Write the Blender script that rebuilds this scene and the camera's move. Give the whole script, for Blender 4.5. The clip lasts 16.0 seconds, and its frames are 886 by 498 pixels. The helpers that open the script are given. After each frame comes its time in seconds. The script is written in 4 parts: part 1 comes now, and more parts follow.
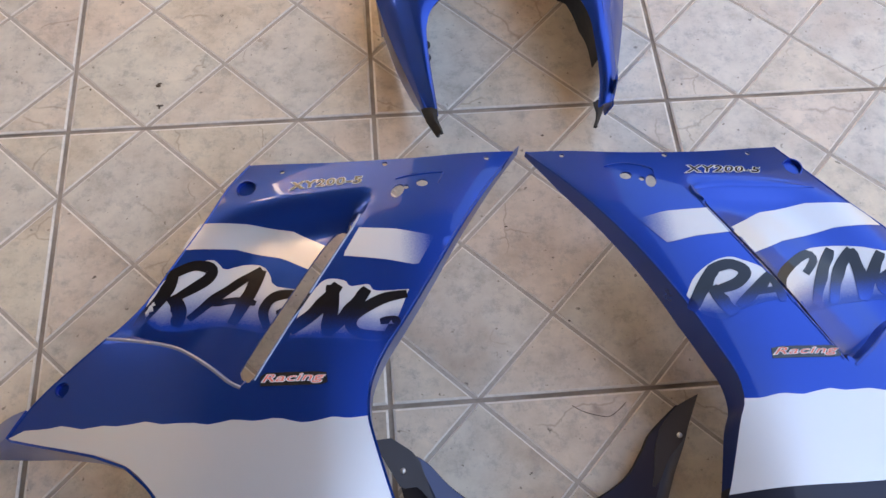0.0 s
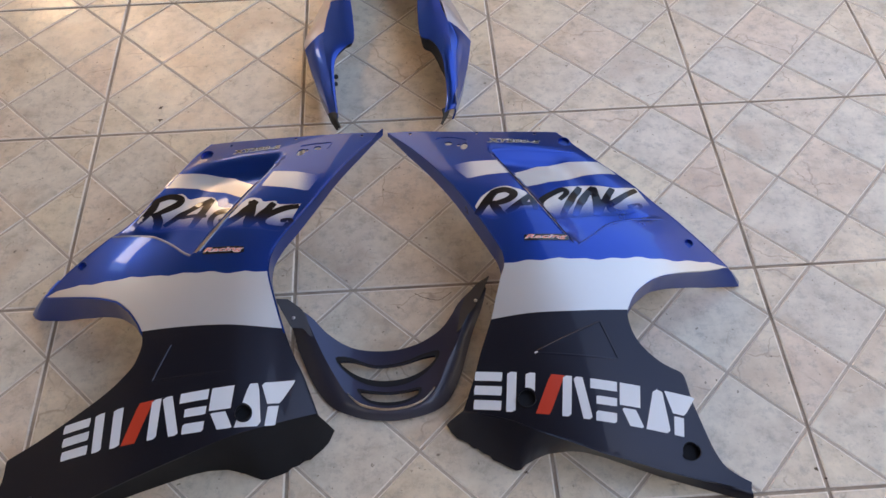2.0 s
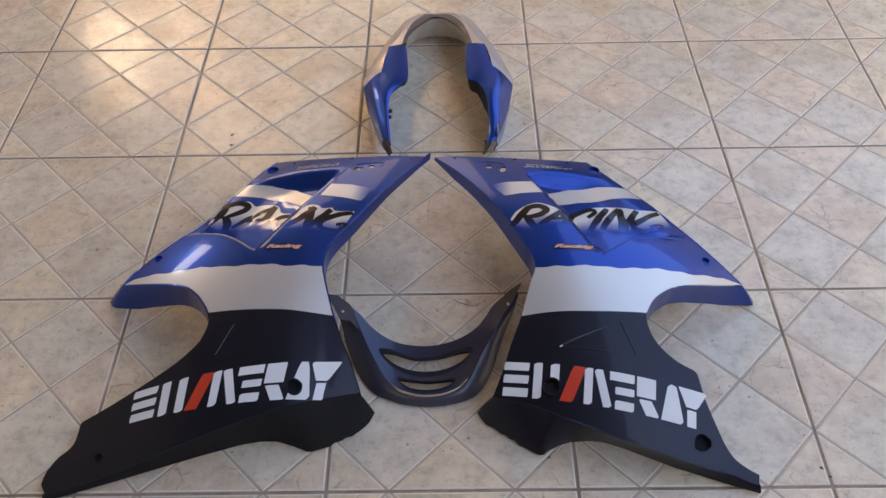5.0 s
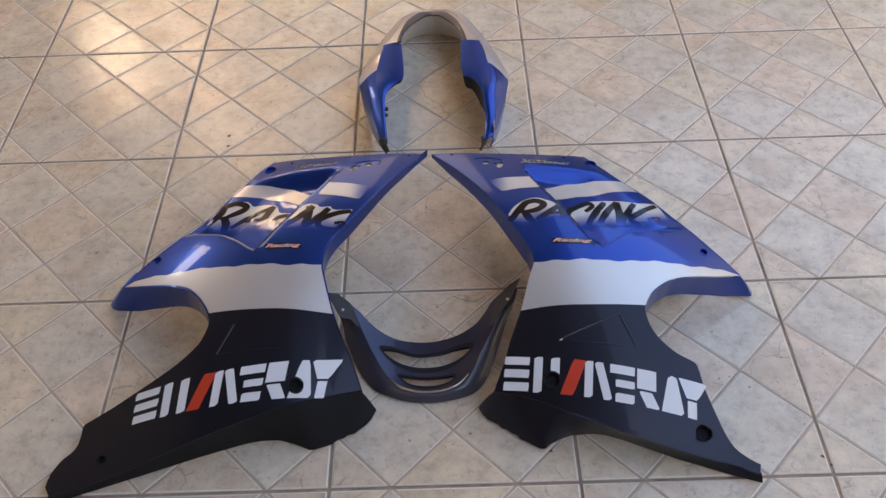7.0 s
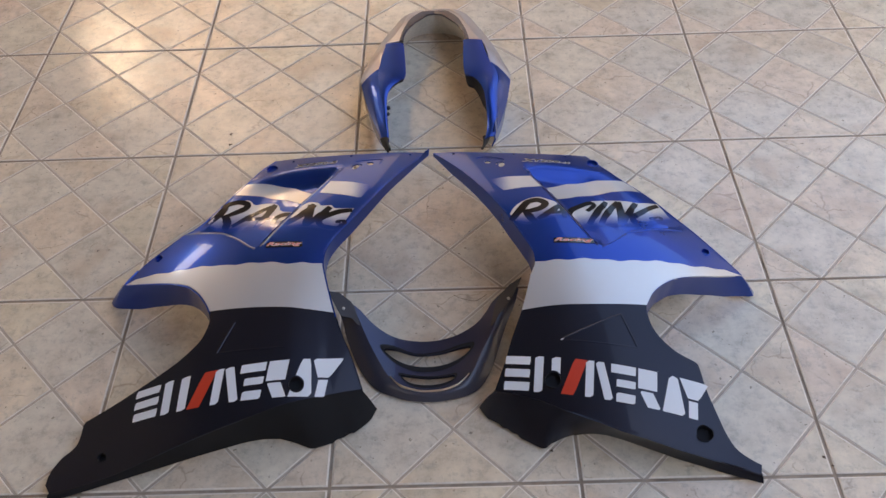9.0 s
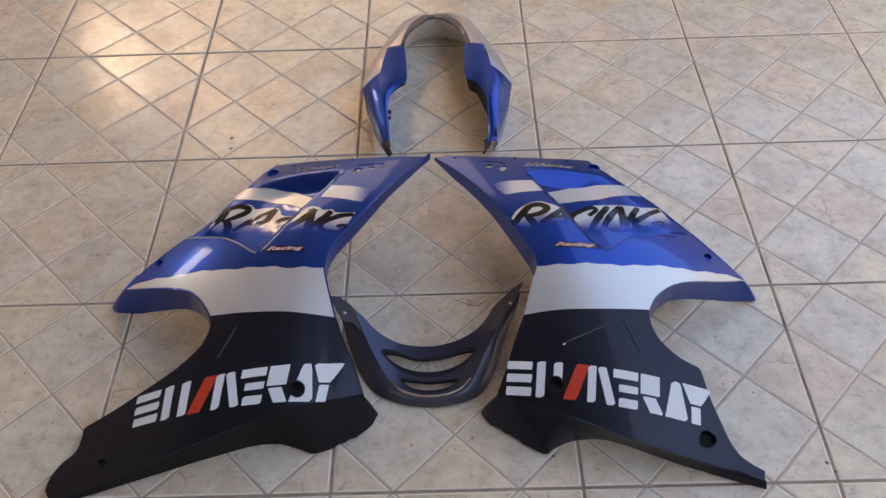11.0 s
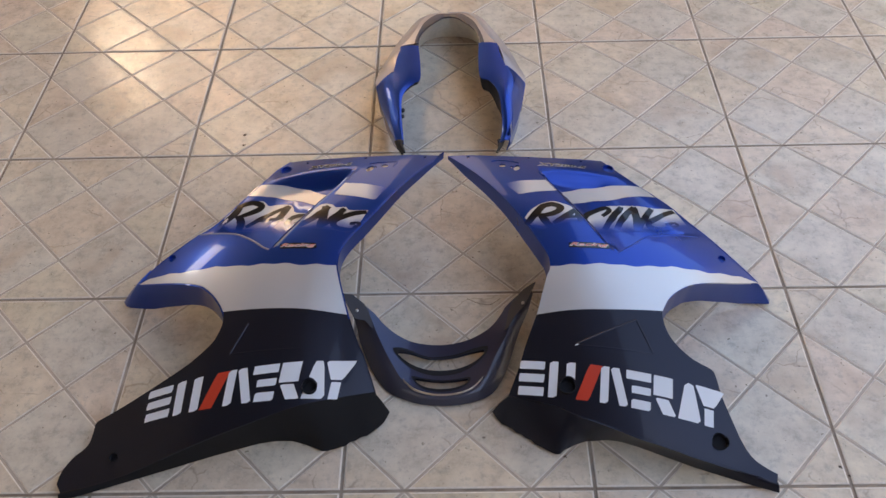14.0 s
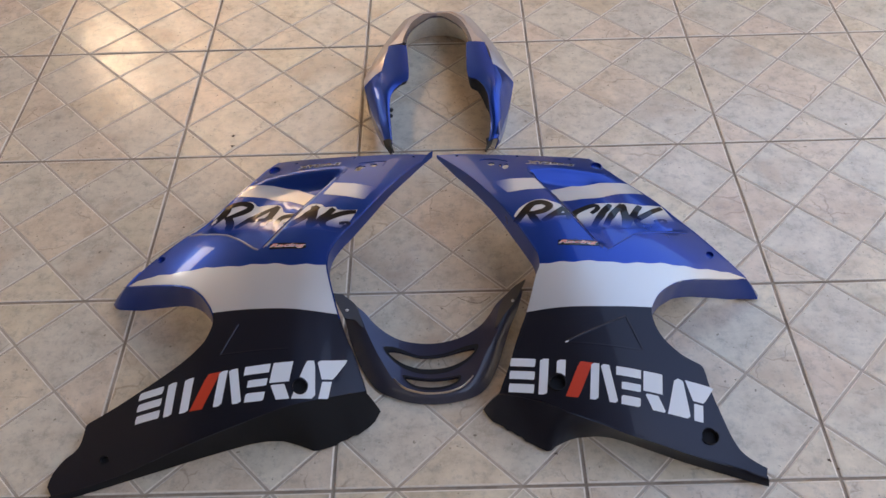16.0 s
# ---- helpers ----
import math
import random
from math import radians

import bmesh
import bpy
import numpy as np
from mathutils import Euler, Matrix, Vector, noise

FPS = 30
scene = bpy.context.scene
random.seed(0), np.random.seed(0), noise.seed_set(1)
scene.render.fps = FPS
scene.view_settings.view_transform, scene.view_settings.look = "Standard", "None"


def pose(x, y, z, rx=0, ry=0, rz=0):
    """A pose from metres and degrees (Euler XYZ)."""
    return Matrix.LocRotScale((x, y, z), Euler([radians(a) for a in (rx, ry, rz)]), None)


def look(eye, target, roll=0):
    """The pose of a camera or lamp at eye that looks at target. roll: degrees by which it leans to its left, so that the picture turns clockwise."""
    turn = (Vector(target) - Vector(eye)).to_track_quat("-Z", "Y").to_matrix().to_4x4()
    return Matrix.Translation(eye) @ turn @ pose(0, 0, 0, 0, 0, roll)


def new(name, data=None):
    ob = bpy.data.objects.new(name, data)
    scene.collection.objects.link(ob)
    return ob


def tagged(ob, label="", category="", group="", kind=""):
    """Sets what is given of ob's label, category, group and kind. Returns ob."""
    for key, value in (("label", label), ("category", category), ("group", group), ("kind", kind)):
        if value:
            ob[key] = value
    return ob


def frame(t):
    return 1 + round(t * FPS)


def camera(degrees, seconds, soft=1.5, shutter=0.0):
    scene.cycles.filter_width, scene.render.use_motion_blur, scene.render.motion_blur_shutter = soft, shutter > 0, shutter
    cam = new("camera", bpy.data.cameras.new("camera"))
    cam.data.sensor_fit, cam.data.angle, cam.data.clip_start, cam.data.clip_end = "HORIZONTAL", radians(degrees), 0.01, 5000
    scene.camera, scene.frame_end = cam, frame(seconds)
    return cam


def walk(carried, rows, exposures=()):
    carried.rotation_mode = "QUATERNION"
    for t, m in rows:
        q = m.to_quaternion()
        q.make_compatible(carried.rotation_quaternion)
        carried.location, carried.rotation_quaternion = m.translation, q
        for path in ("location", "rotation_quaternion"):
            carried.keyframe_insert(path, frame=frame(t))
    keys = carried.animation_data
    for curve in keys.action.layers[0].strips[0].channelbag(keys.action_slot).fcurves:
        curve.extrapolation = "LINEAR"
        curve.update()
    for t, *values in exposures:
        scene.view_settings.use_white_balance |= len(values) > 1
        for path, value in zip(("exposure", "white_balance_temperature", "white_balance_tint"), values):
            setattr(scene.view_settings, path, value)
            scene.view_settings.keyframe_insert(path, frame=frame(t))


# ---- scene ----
cam = camera(54.1, 16.0)
PATH = [
    (0, (0.01, -0.562, 0.792), (0.129, 0.325, -0.997), 3.2),
    (0.5, (0.04, -0.703, 0.895), (0.266, 0.227, -0.861), 4.2),
    (1, (0.1, -0.83, 0.955), (0.231, 0.182, -0.765), 0.8),
    (1.5, (0.189, -0.947, 0.986), (0.189, 0.093, -0.723), -3.4),
    (2, (0.175, -1.012, 1.031), (0.237, 0.159, -0.589), -0.8),
    (2.5, (0.105, -1.078, 1.042), (0.146, 0.164, -0.525), -1.0),
    (3, (0.079, -1.11, 1.047), (0.189, 0.186, -0.472), 2.0),
    (3.5, (0.119, -1.144, 1.049), (0.17, 0.197, -0.434), 0.2),
    (4, (0.159, -1.163, 1.052), (0.143, 0.175, -0.434), -0.9),
    (6.5, (0.172, -1.189, 1.054), (0.156, 0.145, -0.436), -2.2),
    (7, (0.171, -1.186, 1.054), (0.151, 0.147, -0.437), -2.5),
    (7.5, (0.171, -1.188, 1.052), (0.156, 0.148, -0.437), -2.2),
    (8, (0.171, -1.186, 1.052), (0.153, 0.145, -0.44), -2.2),
    (8.5, (0.17, -1.185, 1.053), (0.151, 0.149, -0.438), -2.2),
    (9, (0.173, -1.186, 1.052), (0.147, 0.147, -0.439), -2.5),
    (11.5, (0.167, -1.182, 1.048), (0.144, 0.159, -0.436), -2.3),
    (12, (0.159, -1.186, 1.046), (0.145, 0.155, -0.437), -1.2),
    (12.5, (0.158, -1.19, 1.048), (0.128, 0.151, -0.436), -1.8),
    (13, (0.156, -1.191, 1.046), (0.129, 0.152, -0.435), -1.9),
    (13.5, (0.16, -1.185, 1.048), (0.113, 0.151, -0.44), -2.3),
    (14, (0.16, -1.183, 1.047), (0.121, 0.157, -0.437), -2.2),
    (14.5, (0.16, -1.184, 1.045), (0.129, 0.151, -0.444), -2.0),
    (15, (0.16, -1.185, 1.048), (0.13, 0.154, -0.437), -2.2),
    (15.5, (0.161, -1.186, 1.047), (0.133, 0.151, -0.439), -2.3),
    (16, (0.162, -1.186, 1.047), (0.144, 0.154, -0.437), -2.1),
]
walk(cam, [(t, look(eye, target, roll)) for t, eye, target, roll in PATH], exposures=[(0.0, 3.25, 7250, 11), (0.5, 3.07, 7350, 11), (1.0, 2.99, 7400, 11), (2.5, 2.97, 7450, 11), (3.5, 2.88, 7450, 11), (16.0, 2.84, 7450, 11)])

# ---- light ----
TILE = 0.33          # floor tile, edge to edge
AXIS = 0.134         # line between the two side panels

world = bpy.data.worlds.new("world")
scene.world = world
world.use_nodes = True
wn, wl = world.node_tree.nodes, world.node_tree.links
sky = wn.new("ShaderNodeTexSky")
sky.sky_type, sky.sun_disc = "NISHITA", False
sky.sun_elevation, sky.sun_rotation = radians(36), radians(-150)
sky.dust_density, sky.ozone_density = 2.5, 1.0
wl.new(sky.outputs["Color"], wn["Background"].inputs["Color"])
wn["Background"].inputs["Strength"].default_value = 0.15


# the sun stands behind the porch roof and reaches only the yard
sun_data = bpy.data.lights.new("sun", "SUN")
sun_data.energy, sun_data.angle, sun_data.color = 4.0, radians(0.53), (1.0, 0.94, 0.86)
sun = new("sun", sun_data)
sun.matrix_world = look((-3.08, -5.36, 4.49), (0.0, 0.0, 0.0))


def area_lamp(name, eye, target, wide, high, watts, colour):
    data = bpy.data.lights.new(name, "AREA")
    data.shape, data.size, data.size_y, data.energy, data.color = "RECTANGLE", wide, high, watts, colour
    ob = new(name, data)
    ob.matrix_world = look(eye, target)
    return ob


# light from the window under the roof
area_lamp("window_daylight", (-2.58, 2.2, 1.65), (0.0, 0.2, 0.3), 0.60, 0.34, 0.9, (1.0, 0.93, 0.83))


# ---- materials ----
def material(name):
    m = bpy.data.materials.new(name)
    m.use_nodes = True
    return m, m.node_tree.nodes, m.node_tree.links, m.node_tree.nodes["Principled BSDF"]


def noise_node(nodes, links, scale, detail=4.0, rough=0.55, source="Object"):
    co = nodes.new("ShaderNodeTexCoord")
    n = nodes.new("ShaderNodeTexNoise")
    n.inputs["Scale"].default_value, n.inputs["Detail"].default_value = scale, detail
    n.inputs["Roughness"].default_value = rough
    links.new(co.outputs[source], n.inputs["Vector"])
    return n


def ramp_node(nodes, links, value, stops):
    r = nodes.new("ShaderNodeValToRGB")
    el = r.color_ramp.elements
    while len(el) < len(stops):
        el.new(0.5)
    for e, (p, c) in zip(el, stops):
        e.position = p
        e.color = (*c, 1) if len(c) == 3 else c
    links.new(value, r.inputs["Fac"])
    return r


def mix_node(nodes, links, fac, a, b, blend="MIX"):
    m = nodes.new("ShaderNodeMix")
    m.data_type, m.blend_type = "RGBA", blend
    for socket, value in ((m.inputs["Factor"], fac), (m.inputs["A"], a), (m.inputs["B"], b)):
        if hasattr(value, "is_linked"):
            links.new(value, socket)
        elif isinstance(value, (int, float)):
            socket.default_value = value
        else:
            socket.default_value = (*value, 1)
    return m.outputs["Result"]


def bump(nodes, links, bsdf, height, strength, distance):
    b = nodes.new("ShaderNodeBump")
    b.inputs["Strength"].default_value, b.inputs["Distance"].default_value = strength, distance
    links.new(height, b.inputs["Height"])
    links.new(b.outputs["Normal"], bsdf.inputs["Normal"])


def paint(name, colour, rough=0.07, coat=0.4, wear=0.015, fade=None, under=None, flake=0.0):
    """Sprayed and lacquered plastic: faint dust and dull patches. flake: how metallic the base is. fade: ramp stops along the UV's y, from under to colour."""
    m, n, l, b = material(name)
    big = noise_node(n, l, 9.0, 5.0)
    col = mix_node(n, l, big.outputs["Fac"], colour, tuple(c * (1 - wear) + wear * 0.25 for c in colour))
    if fade:
        uv = n.new("ShaderNodeUVMap")
        uv.uv_map = "fade"
        sep = n.new("ShaderNodeSeparateXYZ")
        l.new(uv.outputs["UV"], sep.inputs[0])
        spray = noise_node(n, l, 900.0, 1.0)
        add = n.new("ShaderNodeMath")
        add.operation = "MULTIPLY_ADD"
        l.new(spray.outputs["Fac"], add.inputs[0])
        add.inputs[1].default_value = 0.16
        l.new(sep.outputs["Y"], add.inputs[2])
        r = ramp_node(n, l, add.outputs[0], [(p, (v, v, v)) for p, v in fade])
        col = mix_node(n, l, r.outputs["Color"], under, col)
    l.new(col, b.inputs["Base Color"])
    dull = n.new("ShaderNodeMath")
    dull.operation = "MULTIPLY_ADD"
    l.new(big.outputs["Fac"], dull.inputs[0])
    dull.inputs[1].default_value, dull.inputs[2].default_value = rough, rough * 0.75
    l.new(dull.outputs[0], b.inputs["Roughness"])
    b.inputs["Specular IOR Level"].default_value = 0.2 if flake else 0.42
    b.inputs["Coat Weight"].default_value, b.inputs["Coat Roughness"].default_value = coat, 0.035
    b.inputs["Metallic"].default_value = flake
    return m


BLUE_C, WHITE_C, BLACK_C = (0.006, 0.046, 0.30), (0.59, 0.59, 0.60), (0.021, 0.022, 0.034)
BLUE = paint("blue_metallic_lacquer", BLUE_C, rough=0.26, coat=0.5, wear=0.0, flake=0.8)
WHITE = paint("pearl_white_lacquer", WHITE_C, rough=0.28, coat=0.3, wear=0.03, flake=0.5)
BLACK = paint("black_metallic_lacquer", BLACK_C, rough=0.28, coat=0.2, wear=0.005, flake=0.65)
# bronze tone painted in for the warm highlight on the nose bead
BEAD_GLINT = paint("painted_bead_highlight", (0.66, 0.56, 0.45), rough=0.28, coat=0.6, wear=0.02, flake=0.9)
# grey lifted to paint the floor's reflection on the chin wall; also hoop rim
SHEEN = paint("sheen_toned_lacquer", (0.060, 0.059, 0.082), rough=0.36, coat=0.5, wear=0.02, flake=0.2)
# pale rim colour standing for the highlight on fold and slot
RIM_GLINT = paint("painted_rim_highlight", (0.20, 0.24, 0.38), rough=0.3, coat=0.8, wear=0.2, flake=0.6)
MATTE = paint("matte_black_plastic", (0.016, 0.016, 0.019), rough=0.6, coat=0.0, wear=0.01)
MATTE.node_tree.nodes["Principled BSDF"].inputs["Specular IOR Level"].default_value = 0.12
LIP = paint("black_satin_lacquer", (0.015, 0.0145, 0.016), rough=0.5, coat=0.0, wear=0.01)
LIP.node_tree.nodes["Principled BSDF"].inputs["Specular IOR Level"].default_value = 0.12
NAVY = paint("dark_navy_lacquer", (0.036, 0.040, 0.078), rough=0.3, coat=0.4, wear=0.02, flake=0.7)
DULL = paint("dull_dark_plastic", (0.024, 0.022, 0.029), rough=0.5, coat=0.0, wear=0.02)
RED = paint("red_vinyl", (0.55, 0.045, 0.02), rough=0.3, coat=0.2, wear=0.02)
PINK = paint("salmon_print", (0.75, 0.16, 0.10), rough=0.3, coat=0.2, wear=0.02)
VINYL = paint("white_vinyl", (0.69, 0.71, 0.75), rough=0.3, coat=0.2, wear=0.03)
PRINT = paint("black_print", (0.014, 0.014, 0.018), rough=0.2, coat=0.5, wear=0.01)
FADE_WHITE = paint("airbrushed_white", WHITE_C, rough=0.32, coat=0.35, wear=0.02, flake=0.3, fade=[(0.16, 0.0), (0.4, 0.35), (0.66, 0.92), (0.85, 1.0)], under=BLUE_C)
FADE_BLACK = paint("airbrushed_black", (0.014, 0.014, 0.018), rough=0.26, coat=0.55, wear=0.0, flake=0.8, fade=[(0.26, 0.0), (0.55, 0.9), (0.7, 1.0)], under=BLUE_C)
SILVER = paint("silver_lacquer", (0.44, 0.40, 0.415), rough=0.3, coat=0.5, wear=0.03, flake=0.5)

RAW, rn, rl, rb = material("raw_black_plastic")
rf = noise_node(rn, rl, 160.0)
rl.new(ramp_node(rn, rl, rf.outputs["Fac"], [(0.3, (0.012, 0.012, 0.013)), (0.8, (0.028, 0.027, 0.027))]).outputs["Color"], rb.inputs["Base Color"])
rb.inputs["Roughness"].default_value, rb.inputs["Specular IOR Level"].default_value = 0.6, 0.3
bump(rn, rl, rb, rf.outputs["Fac"], 0.2, 0.001)

CHROME, cn, cl, cb = material("worn_zinc")
cb.inputs["Metallic"].default_value, cb.inputs["Roughness"].default_value = 1.0, 0.35
cl.new(ramp_node(cn, cl, noise_node(cn, cl, 300.0).outputs["Fac"], [(0.3, (0.45, 0.44, 0.42)), (0.8, (0.7, 0.69, 0.67))]).outputs["Color"], cb.inputs["Base Color"])


def tile_material(name, tints, veins):
    """Stone-look glaze: tints shade the pieces one by one; veins: how much of the face carries hair cracks (0 to 1)."""
    m, n, l, b = material(name)
    co = n.new("ShaderNodeTexCoord")
    info = n.new("ShaderNodeObjectInfo")
    geo = n.new("ShaderNodeNewGeometry")
    shift = n.new("ShaderNodeVectorMath")
    shift.operation = "MULTIPLY_ADD"
    off = n.new("ShaderNodeCombineXYZ")
    l.new(info.outputs["Random"], off.inputs[0])
    l.new(geo.outputs["Random Per Island"], off.inputs[1])
    l.new(off.outputs[0], shift.inputs[0])
    shift.inputs[1].default_value = (37.0, 23.0, 0.0)
    l.new(co.outputs["Object"], shift.inputs[2])

    def noise_at(scale, detail, rough=0.55, warp=0.0):
        q = n.new("ShaderNodeTexNoise")
        q.inputs["Scale"].default_value, q.inputs["Detail"].default_value = scale, detail
        q.inputs["Roughness"].default_value, q.inputs["Distortion"].default_value = rough, warp
        l.new(shift.outputs[0], q.inputs["Vector"])
        return q.outputs["Fac"]

    both = n.new("ShaderNodeMath")
    both.operation = "FRACT"
    sum_ = n.new("ShaderNodeMath")
    sum_.operation = "MULTIPLY_ADD"
    l.new(info.outputs["Random"], sum_.inputs[0])
    sum_.inputs[1].default_value = 5.3
    l.new(geo.outputs["Random Per Island"], sum_.inputs[2])
    l.new(sum_.outputs[0], both.inputs[0])
    piece = ramp_node(n, l, both.outputs[0], [(k / (len(tints) - 1), c) for k, c in enumerate(tints)])
    cloud = ramp_node(n, l, noise_at(20.0, 8.0, 0.68), [(0.30, (0.70, 0.68, 0.66)), (0.46, (0.93, 0.92, 0.91)), (0.56, (1.02, 1.02, 1.01)), (0.70, (1.14, 1.13, 1.11))])
    col = mix_node(n, l, 1.0, piece.outputs["Color"], cloud.outputs["Color"], "MULTIPLY")
    rust = ramp_node(n, l, noise_at(7.0, 3.0, 0.5, 0.6), [(0.56, (0, 0, 0)), (0.72, (0.55, 0.55, 0.55))])
    col = mix_node(n, l, rust.outputs["Color"], col, (0.46, 0.33, 0.23))
    stain = ramp_node(n, l, noise_at(55.0, 6.0, 0.75), [(0.50, (0, 0, 0)), (0.70, (0.55, 0.55, 0.55))])
    col = mix_node(n, l, stain.outputs["Color"], col, (0.27, 0.25, 0.225))
    # hair-thin cracks along the borders of warped cells, broken up by a noise
    warp = n.new("ShaderNodeTexNoise")
    warp.inputs["Scale"].default_value, warp.inputs["Detail"].default_value = 26.0, 4.0
    l.new(shift.outputs[0], warp.inputs["Vector"])
    bent = n.new("ShaderNodeVectorMath")
    bent.operation = "MULTIPLY_ADD"
    l.new(warp.outputs["Color"], bent.inputs[0])
    bent.inputs[1].default_value = (0.05, 0.035, 0.0)
    l.new(shift.outputs[0], bent.inputs[2])
    cells = n.new("ShaderNodeTexVoronoi")
    cells.feature = "DISTANCE_TO_EDGE"
    cells.inputs["Scale"].default_value = 11.0
    l.new(bent.outputs[0], cells.inputs["Vector"])
    line = ramp_node(n, l, cells.outputs["Distance"], [(0.0, (0.45, 0.45, 0.45)), (0.008, (0.2, 0.2, 0.2)), (0.018, (0, 0, 0))])
    gate = ramp_node(n, l, noise_at(13.0, 1.0), [(0.68 - 0.2 * veins, (0, 0, 0)), (0.75 - 0.2 * veins, (1, 1, 1))])
    vm = n.new("ShaderNodeMath")
    vm.operation = "MULTIPLY"
    l.new(line.outputs["Color"], vm.inputs[0])
    l.new(gate.outputs["Color"], vm.inputs[1])
    col = mix_node(n, l, vm.outputs[0], col, (0.20, 0.125, 0.085))
    speck = ramp_node(n, l, noise_at(120.0, 2.0, 0.6), [(0.68, (0, 0, 0)), (0.74, (0.7, 0.7, 0.7))])
    col = mix_node(n, l, speck.outputs["Color"], col, (0.13, 0.10, 0.08))
    l.new(col, b.inputs["Base Color"])
    pits = noise_at(95.0, 4.0, 0.65)
    wavy = noise_at(24.0, 3.0)
    gloss = ramp_node(n, l, wavy, [(0.3, (0.13, 0.13, 0.13)), (0.75, (0.27, 0.27, 0.27))])
    l.new(gloss.outputs["Color"], b.inputs["Roughness"])
    b.inputs["Specular IOR Level"].default_value = 0.62
    h = n.new("ShaderNodeMath")
    h.operation = "MULTIPLY_ADD"
    l.new(pits, h.inputs[0])
    h.inputs[1].default_value = 0.35
    l.new(wavy, h.inputs[2])
    bump(n, l, b, h.outputs[0], 0.25, 0.002)
    return m


TILE_GREY = tile_material("grey_stone_look_glaze", [(0.60, 0.535, 0.445), (0.625, 0.56, 0.46), (0.61, 0.55, 0.465), (0.64, 0.57, 0.455)], 0.3)
TILE_ROSY = tile_material("rosy_stone_look_glaze", [(0.665, 0.545, 0.43), (0.645, 0.56, 0.425), (0.675, 0.55, 0.445), (0.63, 0.525, 0.405)], 0.95)


def mottled(name, a, b_, scale, rough, relief=0.2, dist=0.002):
    m, n, l, b = material(name)
    f = noise_node(n, l, scale, 6.0, 0.6)
    g = noise_node(n, l, scale * 9, 3.0)
    c1 = ramp_node(n, l, f.outputs["Fac"], [(0.3, a), (0.7, b_)])
    c2 = ramp_node(n, l, g.outputs["Fac"], [(0.3, (0.88, 0.88, 0.88)), (0.7, (1.05, 1.05, 1.05))])
    l.new(mix_node(n, l, 1.0, c1.outputs["Color"], c2.outputs["Color"], "MULTIPLY"), b.inputs["Base Color"])
    b.inputs["Roughness"].default_value = rough
    bump(n, l, b, g.outputs["Fac"], relief, dist)
    return m


GROUT = mottled("brown_grout", (0.17, 0.125, 0.09), (0.43, 0.345, 0.27), 14.0, 0.8)
GROOVE = mottled("dusty_groove_glaze", (0.365, 0.302, 0.24), (0.465, 0.392, 0.32), 26.0, 0.45)
# bevels paler than the tiles, their lit edges put into the colour
EDGE = mottled("lit_bevel_glaze", (0.68, 0.60, 0.505), (0.76, 0.68, 0.58), 22.0, 0.75)
PLASTER = mottled("ochre_plaster", (0.68, 0.45, 0.24), (0.78, 0.55, 0.32), 3.0, 0.85)
RENDER_COAT = mottled("grey_wall_render", (0.16, 0.15, 0.14), (0.24, 0.23, 0.21), 3.0, 0.9)
# shade of the unseen yard wall put into its colour
SHADED_RENDER = mottled("shade_dark_render", (0.035, 0.034, 0.030), (0.085, 0.08, 0.066), 3.0, 0.9)
OCHRE = mottled("dull_ochre_paint", (0.44, 0.33, 0.225), (0.54, 0.41, 0.285), 3.0, 0.8)
BROWN_WALL = mottled("brown_wall_paint", (0.13, 0.09, 0.065), (0.18, 0.13, 0.095), 3.0, 0.8)
PALE = mottled("pale_raw_plastic", (0.74, 0.66, 0.55), (0.80, 0.73, 0.62), 14.0, 0.5, 0.05)
CEILING = mottled("brown_ceiling_board", (0.15, 0.125, 0.108), (0.21, 0.175, 0.15), 4.0, 0.7)
DIRT = mottled("dark_crumb", (0.05, 0.033, 0.022), (0.14, 0.095, 0.062), 200.0, 0.9)
TIMBER = mottled("window_timber", (0.18, 0.10, 0.05), (0.26, 0.15, 0.08), 12.0, 0.5)

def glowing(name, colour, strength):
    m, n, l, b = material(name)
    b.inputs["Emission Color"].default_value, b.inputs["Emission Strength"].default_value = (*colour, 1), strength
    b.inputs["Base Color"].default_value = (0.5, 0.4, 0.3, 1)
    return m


# self-lit colours of unseen sheets added as light sources outside the walls
GLARE_GLOW = glowing("glare_source_glow", (1.0, 0.84, 0.64), 2.3)
FILL_GLOW = glowing("south_fill_glow", (0.94, 0.97, 1.0), 0.18)
FLOOR_GLOW = glowing("floor_fill_glow", (1.0, 0.78, 0.55), 0.29)


# ---- mesh helpers ----
ORIGIN = {}


def thing(name, place, label, category, group=""):
    ob = new(name)
    ob.location = place
    ob.empty_display_size = 0.05
    ORIGIN[ob.name] = Vector(place)
    return tagged(ob, label, category, group)


def part(name, bm, mats, parent, label="", smooth=True, sharp=38):
    """Links a bmesh, modelled in world coordinates, as one mesh object under a thing or part."""
    top = parent
    while top.parent:
        top = top.parent
    bm.normal_update()
    if top.name in ORIGIN:
        bmesh.ops.translate(bm, vec=-ORIGIN[top.name], verts=bm.verts)
    me = bpy.data.meshes.new(name)
    bm.to_mesh(me)
    bm.free()
    for m in mats if isinstance(mats, (list, tuple)) else [mats]:
        me.materials.append(m)
    if smooth:
        me.polygons.foreach_set("use_smooth", [True] * len(me.polygons))
        me.set_sharp_from_angle(angle=radians(sharp))
    ob = new(name, me)
    ob.parent = parent
    return tagged(ob, label)


